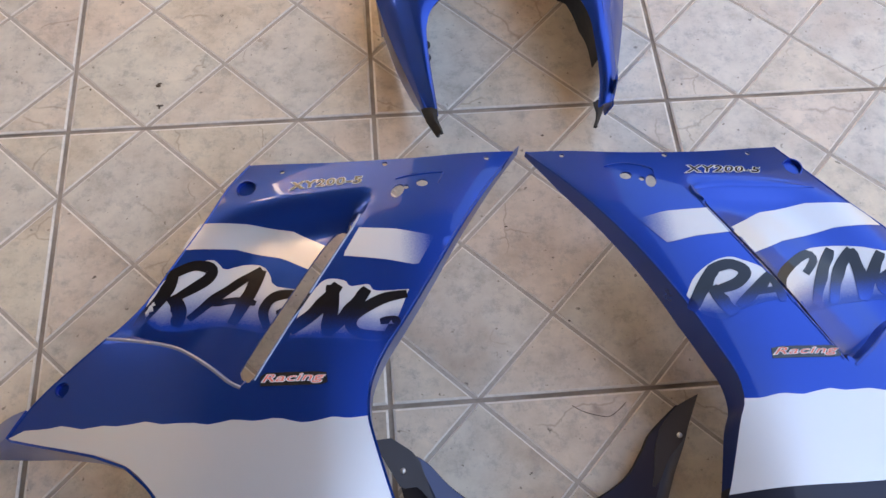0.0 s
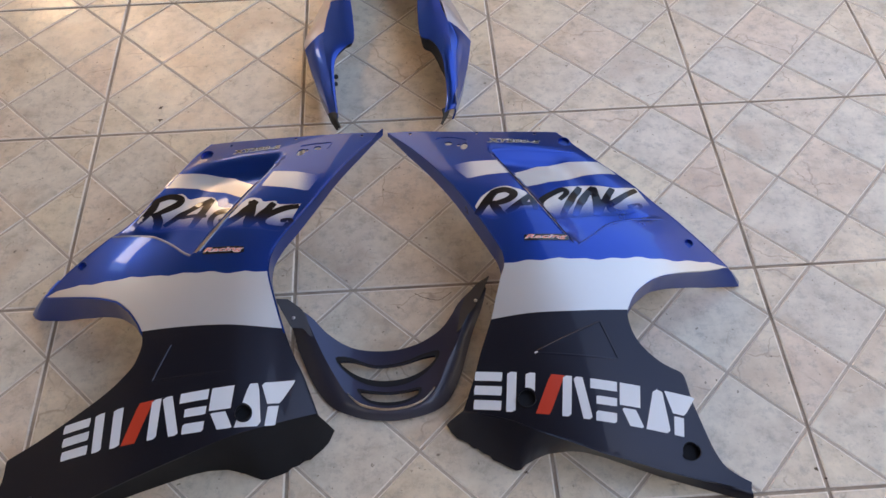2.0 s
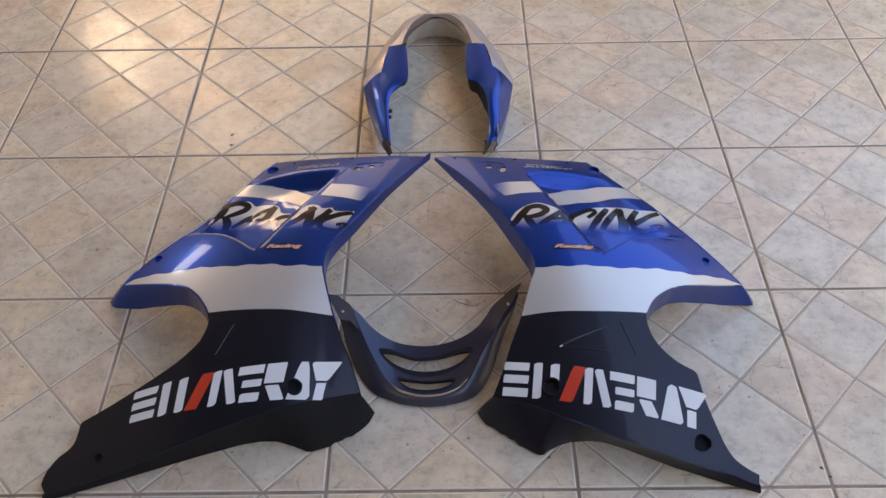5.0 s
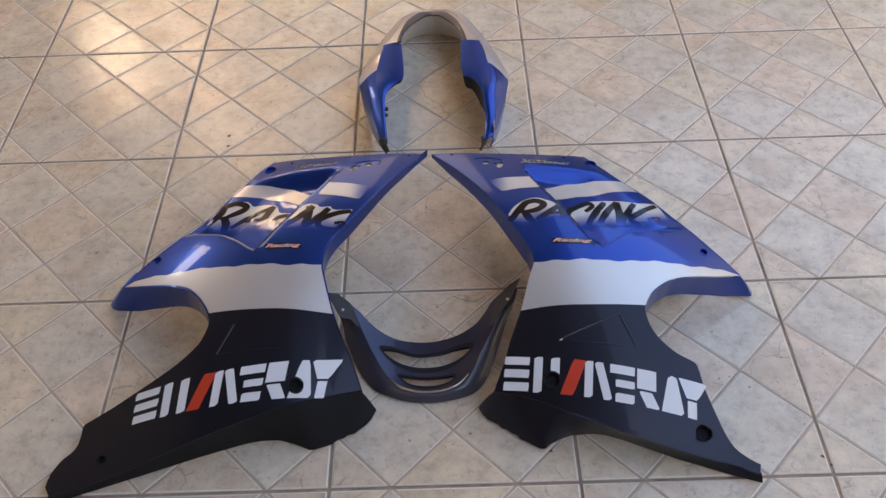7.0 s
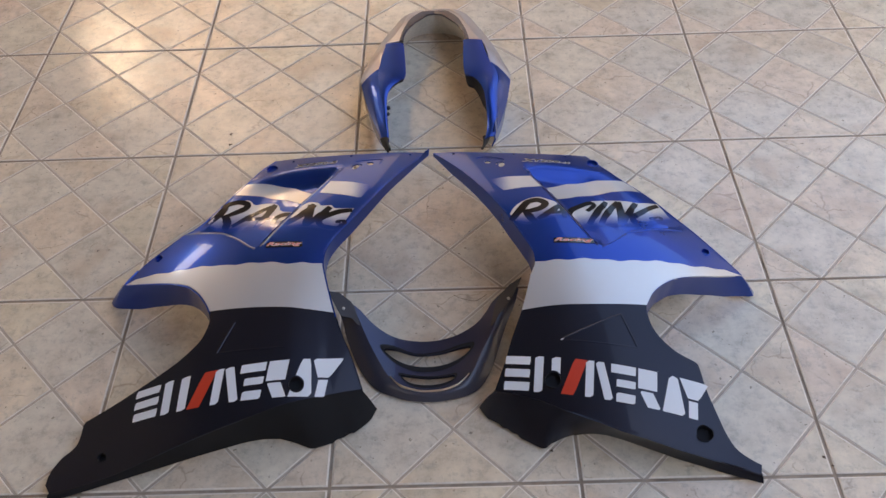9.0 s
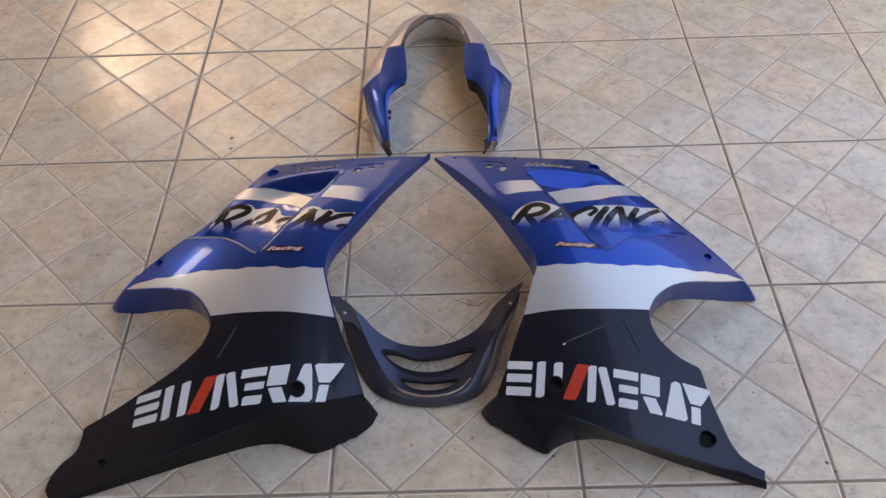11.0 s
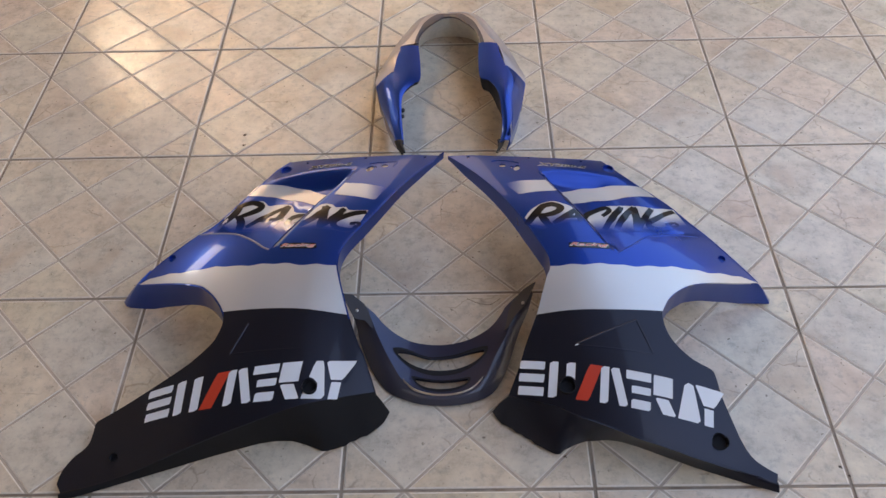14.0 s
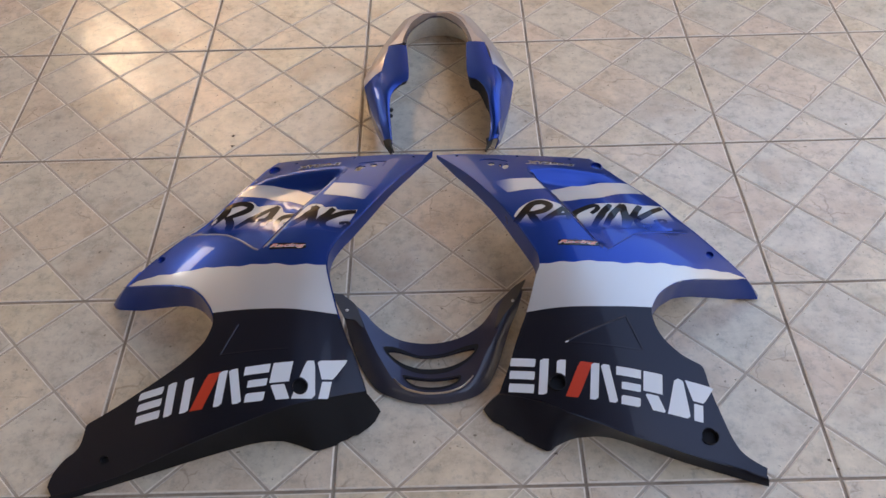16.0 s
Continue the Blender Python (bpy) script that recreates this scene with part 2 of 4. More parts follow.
def resample(pts, n, key=None):
    """n points evenly along a polyline, or evenly in one coordinate."""
    p = np.array(pts, float)
    s = np.abs(p[:, key] - p[0, key]) if key is not None else np.concatenate([[0], np.cumsum(np.linalg.norm(np.diff(p, axis=0), axis=1))])
    s = np.maximum.accumulate(s)
    q = np.linspace(0, s[-1], n)
    return np.stack([np.interp(q, s, p[:, k]) for k in range(p.shape[1])], 1)


def smooth_line(pts, n, closed=False):
    """A Catmull-Rom curve through control points, sampled to n points."""
    p = np.array(pts, float)
    m = len(p)
    out = []
    spans = m if closed else m - 1
    for t in np.linspace(0, spans, n, endpoint=not closed):
        i = min(int(t), spans - 1)
        f = t - i
        idx = [(i + k) % m if closed else min(max(i + k, 0), m - 1) for k in (-1, 0, 1, 2)]
        a, b, c, d = p[idx]
        out.append(0.5 * (2 * b + (c - a) * f + (2 * a - 5 * b + 4 * c - d) * f ** 2 + (3 * b - a - 3 * c + d) * f ** 3))
    return np.array(out)


def inside(poly, pts):
    x, y = pts[:, 0], pts[:, 1]
    res = np.zeros(len(pts), bool)
    q = np.roll(poly, 1, 0)
    for (ax, ay), (bx, by) in zip(poly, q):
        hit = (ay > y) != (by > y)
        with np.errstate(divide="ignore", invalid="ignore"):
            res ^= hit & (x < (bx - ax) * (y - ay) / (by - ay) + ax)
    return res


def near_any(pts, lines, d):
    keep = np.ones(len(pts), bool)
    for ln in lines:
        for p in ln:
            keep &= np.hypot(pts[:, 0] - p[0], pts[:, 1] - p[1]) > d
    return keep


def sheet(outline, holes=(), lines=(), step=0.007):
    """Triangles of a flat region with holes; lines are folded in as edges. Returns points and triangles."""
    from mathutils.geometry import delaunay_2d_cdt
    outline = np.array(outline, float)
    rings = [outline] + [np.array(h, float) for h in holes]
    lo, hi = outline.min(0), outline.max(0)
    gx, gy = np.meshgrid(np.arange(lo[0], hi[0], step), np.arange(lo[1], hi[1], step))
    gx = gx + (np.arange(gx.shape[0]) % 2)[:, None] * step * 0.5
    g = np.stack([gx.ravel(), gy.ravel()], 1)
    g = g[inside(outline, g)]
    g = g[near_any(g, [*rings, *[np.array(q, float) for q in lines]], step * 0.5)]
    pts, edges = [], []
    for ring in rings:
        k = len(pts)
        pts += [Vector(p) for p in ring]
        edges += [(k + i, k + (i + 1) % len(ring)) for i in range(len(ring))]
    for ln in lines:
        k = len(pts)
        pts += [Vector(p) for p in ln]
        edges += [(k + i, k + i + 1) for i in range(len(ln) - 1)]
    pts += [Vector(p) for p in g]
    v, _, f, *_ = delaunay_2d_cdt(pts, edges, [], 0, 1e-6)
    v = np.array([tuple(p) for p in v])
    f = np.array([t for t in f if len(t) == 3])
    c = v[f].mean(1)
    ok = inside(outline, c)
    for h in rings[1:]:
        ok &= ~inside(h, c)
    return v, f[ok]


def union_sheet(polys, holes=()):
    """Triangles of the union of several outlines, less the holes."""
    from mathutils.geometry import delaunay_2d_cdt
    pts, edges = [], []
    for r in [*polys, *holes]:
        k = len(pts)
        pts += [Vector(p) for p in r]
        edges += [(k + i, k + (i + 1) % len(r)) for i in range(len(r))]
    v, _, f, *_ = delaunay_2d_cdt(pts, edges, [], 0, 1e-6)
    v = np.array([tuple(p) for p in v])
    f = np.array([t for t in f if len(t) == 3])
    c = v[f].mean(1)
    ok = np.zeros(len(c), bool)
    for p in polys:
        ok |= inside(np.array(p, float), c)
    for p in holes:
        ok &= ~inside(np.array(p, float), c)
    return v, f[ok]


def shell(points, tris, height, place, thick, pick=None, uv=None):
    """A bent plate: flat points raised by height(u, v), put into the world by place(u, v, z), with a lower skin and rims."""
    bm = bmesh.new()
    layer = bm.loops.layers.uv.new("fade") if uv is not None else None
    z = height(points[:, 0], points[:, 1])
    used = np.unique(tris)
    top, low = {}, {}
    for i in used:
        top[i] = bm.verts.new(place(points[i, 0], points[i, 1], z[i]))
        if thick:
            low[i] = bm.verts.new(place(points[i, 0], points[i, 1], z[i] - thick))
    seen = {}
    for t in tris:
        a, b, c = [top[i] for i in t]
        order = list(t)
        if (b.co - a.co).cross(c.co - a.co).z < 0:
            order = order[::-1]
        f = bm.faces.new([top[i] for i in order])
        mid = points[list(t)].mean(0)
        f.material_index = pick(*mid) if pick else 0
        if layer:
            for loop, i in zip(f.loops, order):
                loop[layer].uv = uv(*points[i])
        if thick:
            g = bm.faces.new([low[i] for i in order[::-1]])
            g.material_index = f.material_index
            for i, j in zip(order, order[1:] + order[:1]):
                seen[(i, j)] = f.material_index
    if thick:
        for (i, j), k in seen.items():
            if (j, i) not in seen:
                bm.faces.new([top[j], top[i], low[i], low[j]]).material_index = k
    return bm


def ruled(a, b, rows, thick, bulge=0.0, flip=False):
    """A strip between two 3D polylines of equal count, with thickness; bulge bows it outward."""
    a, b = np.array(a, float), np.array(b, float)
    bm = bmesh.new()
    grid = []
    for k in range(rows + 1):
        f = k / rows
        row = a * (1 - f) + b * f
        row[:, 2] += bulge * math.sin(math.pi * f)
        grid.append([bm.verts.new(p) for p in row])
    for r in range(rows):
        for c in range(len(a) - 1):
            q = [grid[r][c], grid[r][c + 1], grid[r + 1][c + 1], grid[r + 1][c]]
            bm.faces.new(q[::-1] if flip else q)
    if thick:
        bm.normal_update()
        bmesh.ops.solidify(bm, geom=bm.faces[:], thickness=thick)
    bmesh.ops.recalc_face_normals(bm, faces=bm.faces[:])
    return bm


def ring(cx, cy, rx, ry=None, n=14, turn=0.0):
    ry = ry or rx
    c, s = math.cos(turn), math.sin(turn)
    return [(cx + rx * math.cos(a) * c - ry * math.sin(a) * s, cy + rx * math.cos(a) * s + ry * math.sin(a) * c)
            for a in [2 * math.pi * k / n for k in range(n)]]


def box(bm, lo, hi):
    x0, y0, z0 = lo
    x1, y1, z1 = hi
    v = [bm.verts.new(p) for p in ((x0, y0, z0), (x1, y0, z0), (x1, y1, z0), (x0, y1, z0), (x0, y0, z1), (x1, y0, z1), (x1, y1, z1), (x0, y1, z1))]
    for q in ((3, 2, 1, 0), (4, 5, 6, 7), (0, 1, 5, 4), (1, 2, 6, 5), (2, 3, 7, 6), (3, 0, 4, 7)):
        bm.faces.new([v[i] for i in q])


def ribbon(line, width, taper=0.45):
    """Outline of a brush stroke along a flat polyline."""
    p = smooth_line(line, 20)
    d = np.gradient(p, axis=0)
    d /= np.linalg.norm(d, axis=1)[:, None] + 1e-9
    nrm = np.stack([-d[:, 1], d[:, 0]], 1)
    s = np.linspace(0, 1, len(p))
    w = width * 0.5 * (taper + (1 - taper) * np.sin(np.pi * np.clip(s * 0.86 + 0.1, 0, 1)) ** 0.6)
    wob = 1 + 0.10 * np.sin(17 * s + 40 * line[0][0])
    return np.concatenate([p + nrm * (w * wob)[:, None], (p - nrm * w[:, None])[::-1]])


def written(text, shear=0.0, offset=0.0, spacing=1.0):
    """The flat mesh of a word in the built-in font, as points scaled to a unit box and faces."""
    cu = bpy.data.curves.new("word", "FONT")
    cu.body, cu.shear, cu.offset, cu.space_character, cu.resolution_u = text, shear, offset, spacing, 3
    ob = bpy.data.objects.new("word", cu)
    scene.collection.objects.link(ob)
    dg = bpy.context.evaluated_depsgraph_get()
    me = bpy.data.meshes.new_from_object(ob.evaluated_get(dg))
    pts = np.array([tuple(v.co) for v in me.vertices])[:, :2]
    faces = [tuple(p.vertices) for p in me.polygons]
    bpy.data.objects.remove(ob)
    bpy.data.curves.remove(cu)
    bpy.data.meshes.remove(me)
    return pts, faces


def word_on(text, quad, height, place, lift, shear=0.0, offset=0.0, spacing=1.0, box_of=None):
    """A word laid on a bent plate inside the quad (bottom left, bottom right, top right, top left in u, v)."""
    pts, faces = written(text, shear, offset, spacing)
    ref = written(text, shear, 0.0, spacing)[0] if box_of is None else box_of
    lo, hi = ref.min(0), ref.max(0)
    f = (pts - lo) / (hi - lo)
    q = np.array(quad, float)
    a, b = f[:, :1], f[:, 1:]
    uvp = (1 - a) * (1 - b) * q[0] + a * (1 - b) * q[1] + a * b * q[2] + (1 - a) * b * q[3]
    z = height(uvp[:, 0], uvp[:, 1]) + lift
    bm = bmesh.new()
    vs = [bm.verts.new(place(u, v, h)) for (u, v), h in zip(uvp, z)]
    for face in faces:
        try:
            bm.faces.new([vs[i] for i in face])
        except ValueError:
            pass
    bm.normal_update()
    for face in bm.faces:
        if face.normal.z < 0:
            face.normal_flip()
    return bm


# ---- the side panels' form ----
def dome(u, v):
    """Height of a side panel over the floor; u outward from the axis, v along it."""
    a, b = np.asarray(u, float) - 0.2, np.asarray(v, float) + 0.35
    z = 0.122 - 0.027 * a + 0.07 * b - 0.893 * a * a - 0.612 * a * b - 0.865 * b * b - 0.117 * b ** 3 + 0.702 * a * a * b
    k = 0.02
    y = z - 0.008
    return 0.008 + np.where(y > k, y, k * np.exp(np.minimum(y, k) / k - 1))


def step01(x):
    x = np.clip(x, 0, 1)
    return x * x * (3 - 2 * x)


class Form:
    """One side panel: the dome with its inner facet, and the scoop sunk beside the slot."""

    def __init__(self, side, groove, swoosh, bend, sunk, near, brow, edge=None, roll=0.0):
        self.side, self.bend, self.sunk, self.groove, self.swoosh, self.slot = side, bend, sunk, np.array(groove, float), np.array(swoosh, float), []
        self.bores = []
        self.edge, self.roll, self.brow, self.near = edge, roll, brow, near

    def cuts(self, poly):
        """The slot and the bolt holes, where a painted shape reaches over them."""
        p = np.array(poly, float)
        return [q for q in [self.slot] + self.bores if len(q) and (p.min(0) < np.max(q, 0)).all() and (np.min(q, 0) < p.max(0)).all()]

    def place(self, u, v, z):
        return (AXIS + self.side * u, v, z)

    def along(self, u, v):
        g0, g1 = self.groove[0], self.groove[-1]
        d = (g1 - g0) / np.linalg.norm(g1 - g0)
        s = (u - g0[0]) * d[0] + (v - g0[1]) * d[1]
        return s / np.linalg.norm(g1 - g0), -(u - g0[0]) * d[1] + (v - g0[1]) * d[0]

    def height(self, u, v):
        u, v = np.asarray(u, float), np.asarray(v, float)
        s, d = self.along(u, v)
        sw = self.swoosh[np.argsort(self.swoosh[:, 0])]
        above = v - np.interp(u, sw[:, 0], sw[:, 1])
        inner = step01((d - 0.0005) / 0.004) * step01((self.brow[0] - v) / self.brow[1])
        lower = np.where(u > sw[0, 0], step01((above - 0.0005) / 0.005), step01((1.03 - s) / 0.04))
        dish = step01((0.137 - d) / 0.075) * (self.near + (1 - self.near) * step01(d / 0.035))
        deep = self.sunk * np.maximum(dish, 0.35 * np.clip(1 - above / 0.07, 0, 1) * step01((0.40 - u) / 0.08))
        t = (0.187 - u) / 0.003
        ramp = 0.003 * np.where(t > 20, t, np.log1p(np.exp(np.minimum(t, 20))))
        facet = self.bend * np.minimum(ramp, 0.05) * step01((-0.2 - v) / 0.1)
        # the outer edge is rolled over
        if self.edge is not None:
            e0, e1 = self.edge
            e = (e1 - e0) / np.linalg.norm(e1 - e0)
            away = np.maximum(((u - e0[0]) * e[1] - (v - e0[1]) * e[0]), 0) / 0.03
            facet = facet - self.roll * away * np.exp(1 - away) * step01((v + 0.32) / 0.10)
        return dome(u, v) - facet - deep * inner * lower


LEFT = Form(-1, [(0.150, -0.183), (0.250, -0.340)], [(0.250, -0.340), (0.261, -0.334), (0.280, -0.317), (0.307, -0.298), (0.344, -0.285), (0.392, -0.272)], 0.09, 0.022, 0.92, (-0.156, 0.036), np.array([(0.368, -0.274), (0.255, -0.102)]), 0.0035)
RIGHT = Form(1, [(0.155, -0.182), (0.251, -0.358)], [(0.251, -0.358), (0.274, -0.342), (0.298, -0.322), (0.330, -0.310), (0.400, -0.294)], 0.03, 0.018, 0.75, (-0.166, 0.032))


def lift3(form, line, dz=0.0):
    p = np.array(line, float)
    z = form.height(p[:, 0], p[:, 1]) + dz
    return np.array([form.place(u, v, h) for (u, v), h in zip(p, z)])


def flat3(form, line, z):
    return np.array([form.place(u, v, z) for u, v in line])


def largest(tris):
    """The largest connected piece of a set of triangles."""
    home = {}

    def root(k):
        while home.setdefault(k, k) != k:
            k = home[k]
        return k

    for a, b, c in tris:
        home[root(int(a))] = root(int(b))
        home[root(int(b))] = root(int(c))
    roots = [root(int(t[0])) for t in tris]
    best = max(set(roots), key=roots.count)
    return np.array([t for t, r in zip(tris, roots) if r == best])


def decal(name, poly, form, lift, mat, parent, label="", uv=None, step=0.009):
    pts, tris = sheet(poly, form.cuts(poly), step=step)
    if name == "mark_block":
        tris = largest(tris)
    return part(name, shell(pts, tris, lambda u, v: form.height(u, v) + lift, form.place, 0, uv=uv), mat, parent, label)


def sleeve(form, u, v, r, deep, parent, mat, shut, label=""):
    """A short tube hanging under a hole, open or closed below; black ones are added to darken the hole."""
    bm = bmesh.new()
    z = float(form.height(u, v))
    rows = [[bm.verts.new(form.place(a, b, h)) for a, b in ring(u, v, rr, n=18)]
            for rr, h in ((r + 0.0018, z + 0.0009), (r + 0.0006, z + 0.0012), (r, z - 0.001), (r, max(z - deep, 0.004)))]
    for p, q in zip(rows, rows[1:]):
        for i in range(18):
            bm.faces.new([p[i], p[(i + 1) % 18], q[(i + 1) % 18], q[i]])
    if shut:
        bm.faces.new(rows[-1])
    bmesh.ops.recalc_face_normals(bm, faces=bm.faces[:])
    return part("hole_cup", bm, mat, parent, label)


def brush_word(form, letters, parent, foot, head):
    """Hand-brushed capitals: every letter a part made of overlapping strokes, thinning out towards the foot."""
    for strokes in letters:
        edges = [ribbon(line, wide) for wide, line in strokes]
        pts, tris = union_sheet(edges, form.cuts(np.concatenate(edges)))
        part("brushed_letter", shell(pts, tris, lambda u, v: form.height(u, v) + 0.0006, form.place, 0,
                                     uv=lambda u, v: (0.5, (v - foot(u)) / (head(u) - foot(u)))), FADE_BLACK, parent)


def line_at(line):
    p = np.array(sorted(tuple(map(float, q)) for q in line))
    return lambda u: float(np.interp(u, p[:, 0], p[:, 1]))


def band_between(top, bottom, n=26):
    """A closed outline from an upper and a lower line, and the fade coordinate between them."""
    a, b = smooth_line(top, n), smooth_line(bottom, n)
    ft, fb = line_at(top), line_at(bottom)
    return np.concatenate([a, b[::-1]]), lambda u, v: (0.5, (v - fb(u)) / max(ft(u) - fb(u), 0.004))


def marks(form, quad, bars, parent):
    """The maker's mark as plain blocks: each bar given by its corners in the unit box of the mark."""
    q = np.array(quad, float)
    for colour, corners in bars:
        pts = []
        for a, b in corners:
            pts.append((1 - a) * (1 - b) * q[0] + a * (1 - b) * q[1] + a * b * q[2] + (1 - a) * b * q[3])
        pts = resample(pts + pts[:1], 4 * len(pts) + 1)[:-1]
        decal("mark_block", pts, form, 0.0006, colour, parent, step=0.011)


def slab(a0, a1, b0, b1, lean=0.0):
    return [(a0 + lean * b0, b0), (a1 + lean * b0, b0), (a1 + lean * b1, b1), (a0 + lean * b1, b1)]


MARK = [
    (VINYL, slab(0.004, 0.128, 0.02, 0.26)), (VINYL, slab(0.004, 0.128, 0.39, 0.62)), (VINYL, slab(0.004, 0.128, 0.75, 0.98)),
    (VINYL, slab(0.150, 0.192, 0.0, 1.0)), (VINYL, slab(0.232, 0.275, 0.0, 1.0)),
    (RED, [(0.282, 0.0), (0.345, 0.0), (0.405, 1.0), (0.342, 1.0)]),
    (VINYL, slab(0.398, 0.438, 0.0, 1.0)), (VINYL, [(0.492, 0.0), (0.535, 0.0), (0.485, 1.0), (0.442, 1.0)]),
    (VINYL, slab(0.548, 0.640, 0.0, 0.24)), (VINYL, slab(0.548, 0.640, 0.40, 0.60)), (VINYL, slab(0.520, 0.640, 0.76, 1.0)),
    (VINYL, slab(0.652, 0.745, 0.46, 1.0)), (VINYL, [(0.700, 0.0), (0.765, 0.0), (0.725, 0.40), (0.660, 0.40)]),
    (VINYL, [(0.772, 0.0), (0.885, 0.0), (0.845, 1.0), (0.805, 1.0)]),
    (VINYL, slab(0.900, 0.945, 0.0, 0.44)), (VINYL, [(0.895, 0.5), (0.950, 0.5), (1.0, 1.0), (0.855, 1.0)]),
]


def side_panel(form, g, label):
    """A whole side fairing from the lines in g."""
    ob = thing("side_fairing", form.place(0.2, -0.35, 0.0), label, "motorcycle fairing", "fairing side panels")
    inner = smooth_line(g["inner"], 46)
    outer = smooth_line(g["outer"], 26)
    wing = smooth_line(g["wing"], 22)
    rear = smooth_line(g["rear"], 40)
    crease = smooth_line(g["crease"], 40)
    top = smooth_line(g["top"], 16)
    outline = np.concatenate([inner[:-1], top[:-1], outer[:-1], wing[:-1], rear, crease[::-1][:-1]])
    btop = np.concatenate([smooth_line(g["band_top"], 40)])
    btop[1:-1, 1] += [0.0016 * math.sin(61 * u) + 0.0012 * math.sin(173 * u + 1) for u in btop[1:-1, 0]]
    bbot = smooth_line(g["band_bottom"], 24)
    ft, fb = line_at(btop), line_at(bbot)
    form.slot = smooth_line(g["slot"], 40, True)
    form.bores = [np.array(ring(u, v, r + 0.0014, n=18)) for u, v, r, deep in g["sleeves"]]
    holes = [ring(*h) for h in g["holes"]] + [form.slot]
    sw = smooth_line(g["swoosh"], 22)
    lines = [btop[1:-1], bbot[1:-1], sw[1:-1], (sw + [0.0, 0.006])[2:-1]] + [[(a, v) for v in np.linspace(-0.52, -0.36, 18)] for a in (0.183, 0.187, 0.191)]
    pts, tris = sheet(outline, holes, lines)

    def colour(u, v):
        return 0 if v > ft(u) else (1 if v > fb(u) else 2)

    part("shell", shell(pts, tris, form.height, form.place, 0.0026, colour), [BLUE, WHITE, BLACK], ob)

    # rolled rims along the fold and the slot; pale ones paint in a highlight
    for rim_line, wide, tall, coat in ((sw, 0.0016, 0.0008, g["rims"]), (g["slot_rim"], 0.0012, 0.0006, g["rims"]), (outer, 0.0010, 0.0008, BLUE), (inner[24:], 0.0008, 0.0006, BLUE)):
        p = resample(rim_line, 30)
        dd = np.gradient(p, axis=0)
        dd /= np.linalg.norm(dd, axis=1)[:, None]
        off = np.stack([-dd[:, 1], dd[:, 0]], 1) * wide
        z0 = form.height(p[:, 0], p[:, 1])
        up = np.array([form.place(u, q, h) for (u, q), h in zip(p + off, z0)])
        dn = np.array([form.place(u, q, h) for (u, q), h in zip(p - off, z0)])
        part("rolled_rim", ruled(up, dn, 6, 0, tall), coat, ob)

    # turned-down edges
    v = inner[:, 1]
    fall = g["flange_deep"] * np.interp(v, [-0.56, -0.46, -0.40, -0.30, -0.16, -0.11], [0.010, 0.016, 0.034, 0.036, 0.022, 0.003])
    out = g["flange_out"] * np.interp(v, [-0.56, -0.46, -0.40, -0.30, -0.16, -0.11], [0.0, 0.001, 0.005, 0.005, 0.002, 0.0])
    d = np.gradient(inner, axis=0)
    d /= np.linalg.norm(d, axis=1)[:, None]
    nrm = np.stack([-d[:, 1], d[:, 0]], 1)
    nrm *= np.where(nrm[:, :1] > 0, -1, 1)
    low = inner + nrm * out[:, None]
    a = lift3(form, inner, -0.0004)
    b = lift3(form, low)
    b[:, 2] = np.maximum(a[:, 2] - fall, 0.003)
    cut = int(np.argmin(abs(v + 0.446)))
    part("inner_flange", ruled(a[cut:], b[cut:], 3, 0.0022, 0.002), BLUE, ob)
    part("inner_flange", ruled(a[:cut + 1], b[:cut + 1], 2, 0.0022, 0.001), BLACK, ob)
    wt = resample(np.concatenate([g["wing_tip"], g["wing"]]), 34)
    wb = resample(np.concatenate([g["wing_low"], ]), 34)
    a, b = lift3(form, wt, -0.0004), flat3(form, wb, 0.003)
    reach = np.interp(np.linspace(0, 1, 34), [0, 0.3, 0.6, 1], [1.0, 0.95, 0.6, 0.35])[:, None]
    part("wing_flange", ruled(a, a + (b - a) * reach, 5, 0.0022, 0.003), BLUE, ob)
    cr = resample(g["crease"], 60, 0)
    bo = resample(g["bottom"], 60, 0)
    ragged = random.Random(8)
    for p in bo:
        if 0.072 < p[0] < 0.165:
            p += (ragged.uniform(-0.0012, 0.0012), ragged.choice((-0.0018, -0.0003, 0.0003, 0.0012)))
    part("lower_lip", ruled(lift3(form, cr, -0.0004), flat3(form, bo, 0.003), 5, 0.0022, 0.003), g["lip"], ob, "dark lower lip with a ragged inner corner")

    # small broken teeth along the lip's inner corner
    rnd = random.Random(3)
    for u, v2 in resample(np.array(g["bottom"][:6], float) + (0.002, 0.004), 14)[1:-1]:
        if rnd.random() < 0.5:
            continue
        u, v2 = u + rnd.uniform(-0.002, 0.002), v2 + rnd.uniform(-0.001, 0.003)
        bm = bmesh.new()
        bmesh.ops.create_cube(bm, size=1.0, matrix=Matrix.Translation(form.place(u, v2, 0.0045)) @ Matrix.Rotation(-0.6 * form.side + rnd.uniform(-0.5, 0.5), 4, "Z") @ Matrix.Diagonal((rnd.uniform(0.004, 0.015), rnd.uniform(0.004, 0.006), 0.007, 1)))
        bmesh.ops.bevel(bm, geom=bm.edges[:], offset=0.0008, segments=1, affect="EDGES")
        part("lip_tooth", bm, LIP, ob)

    # paint work
    decal("upper_stripe", resample(g["stripe_out"] + g["stripe_out"][:1], 45)[:-1], form, 0.0005, WHITE, ob, "white stripe")
    si = np.array(g["stripe_in"], float)
    u0, u1 = si[:, 0].min(), si[:, 0].max()
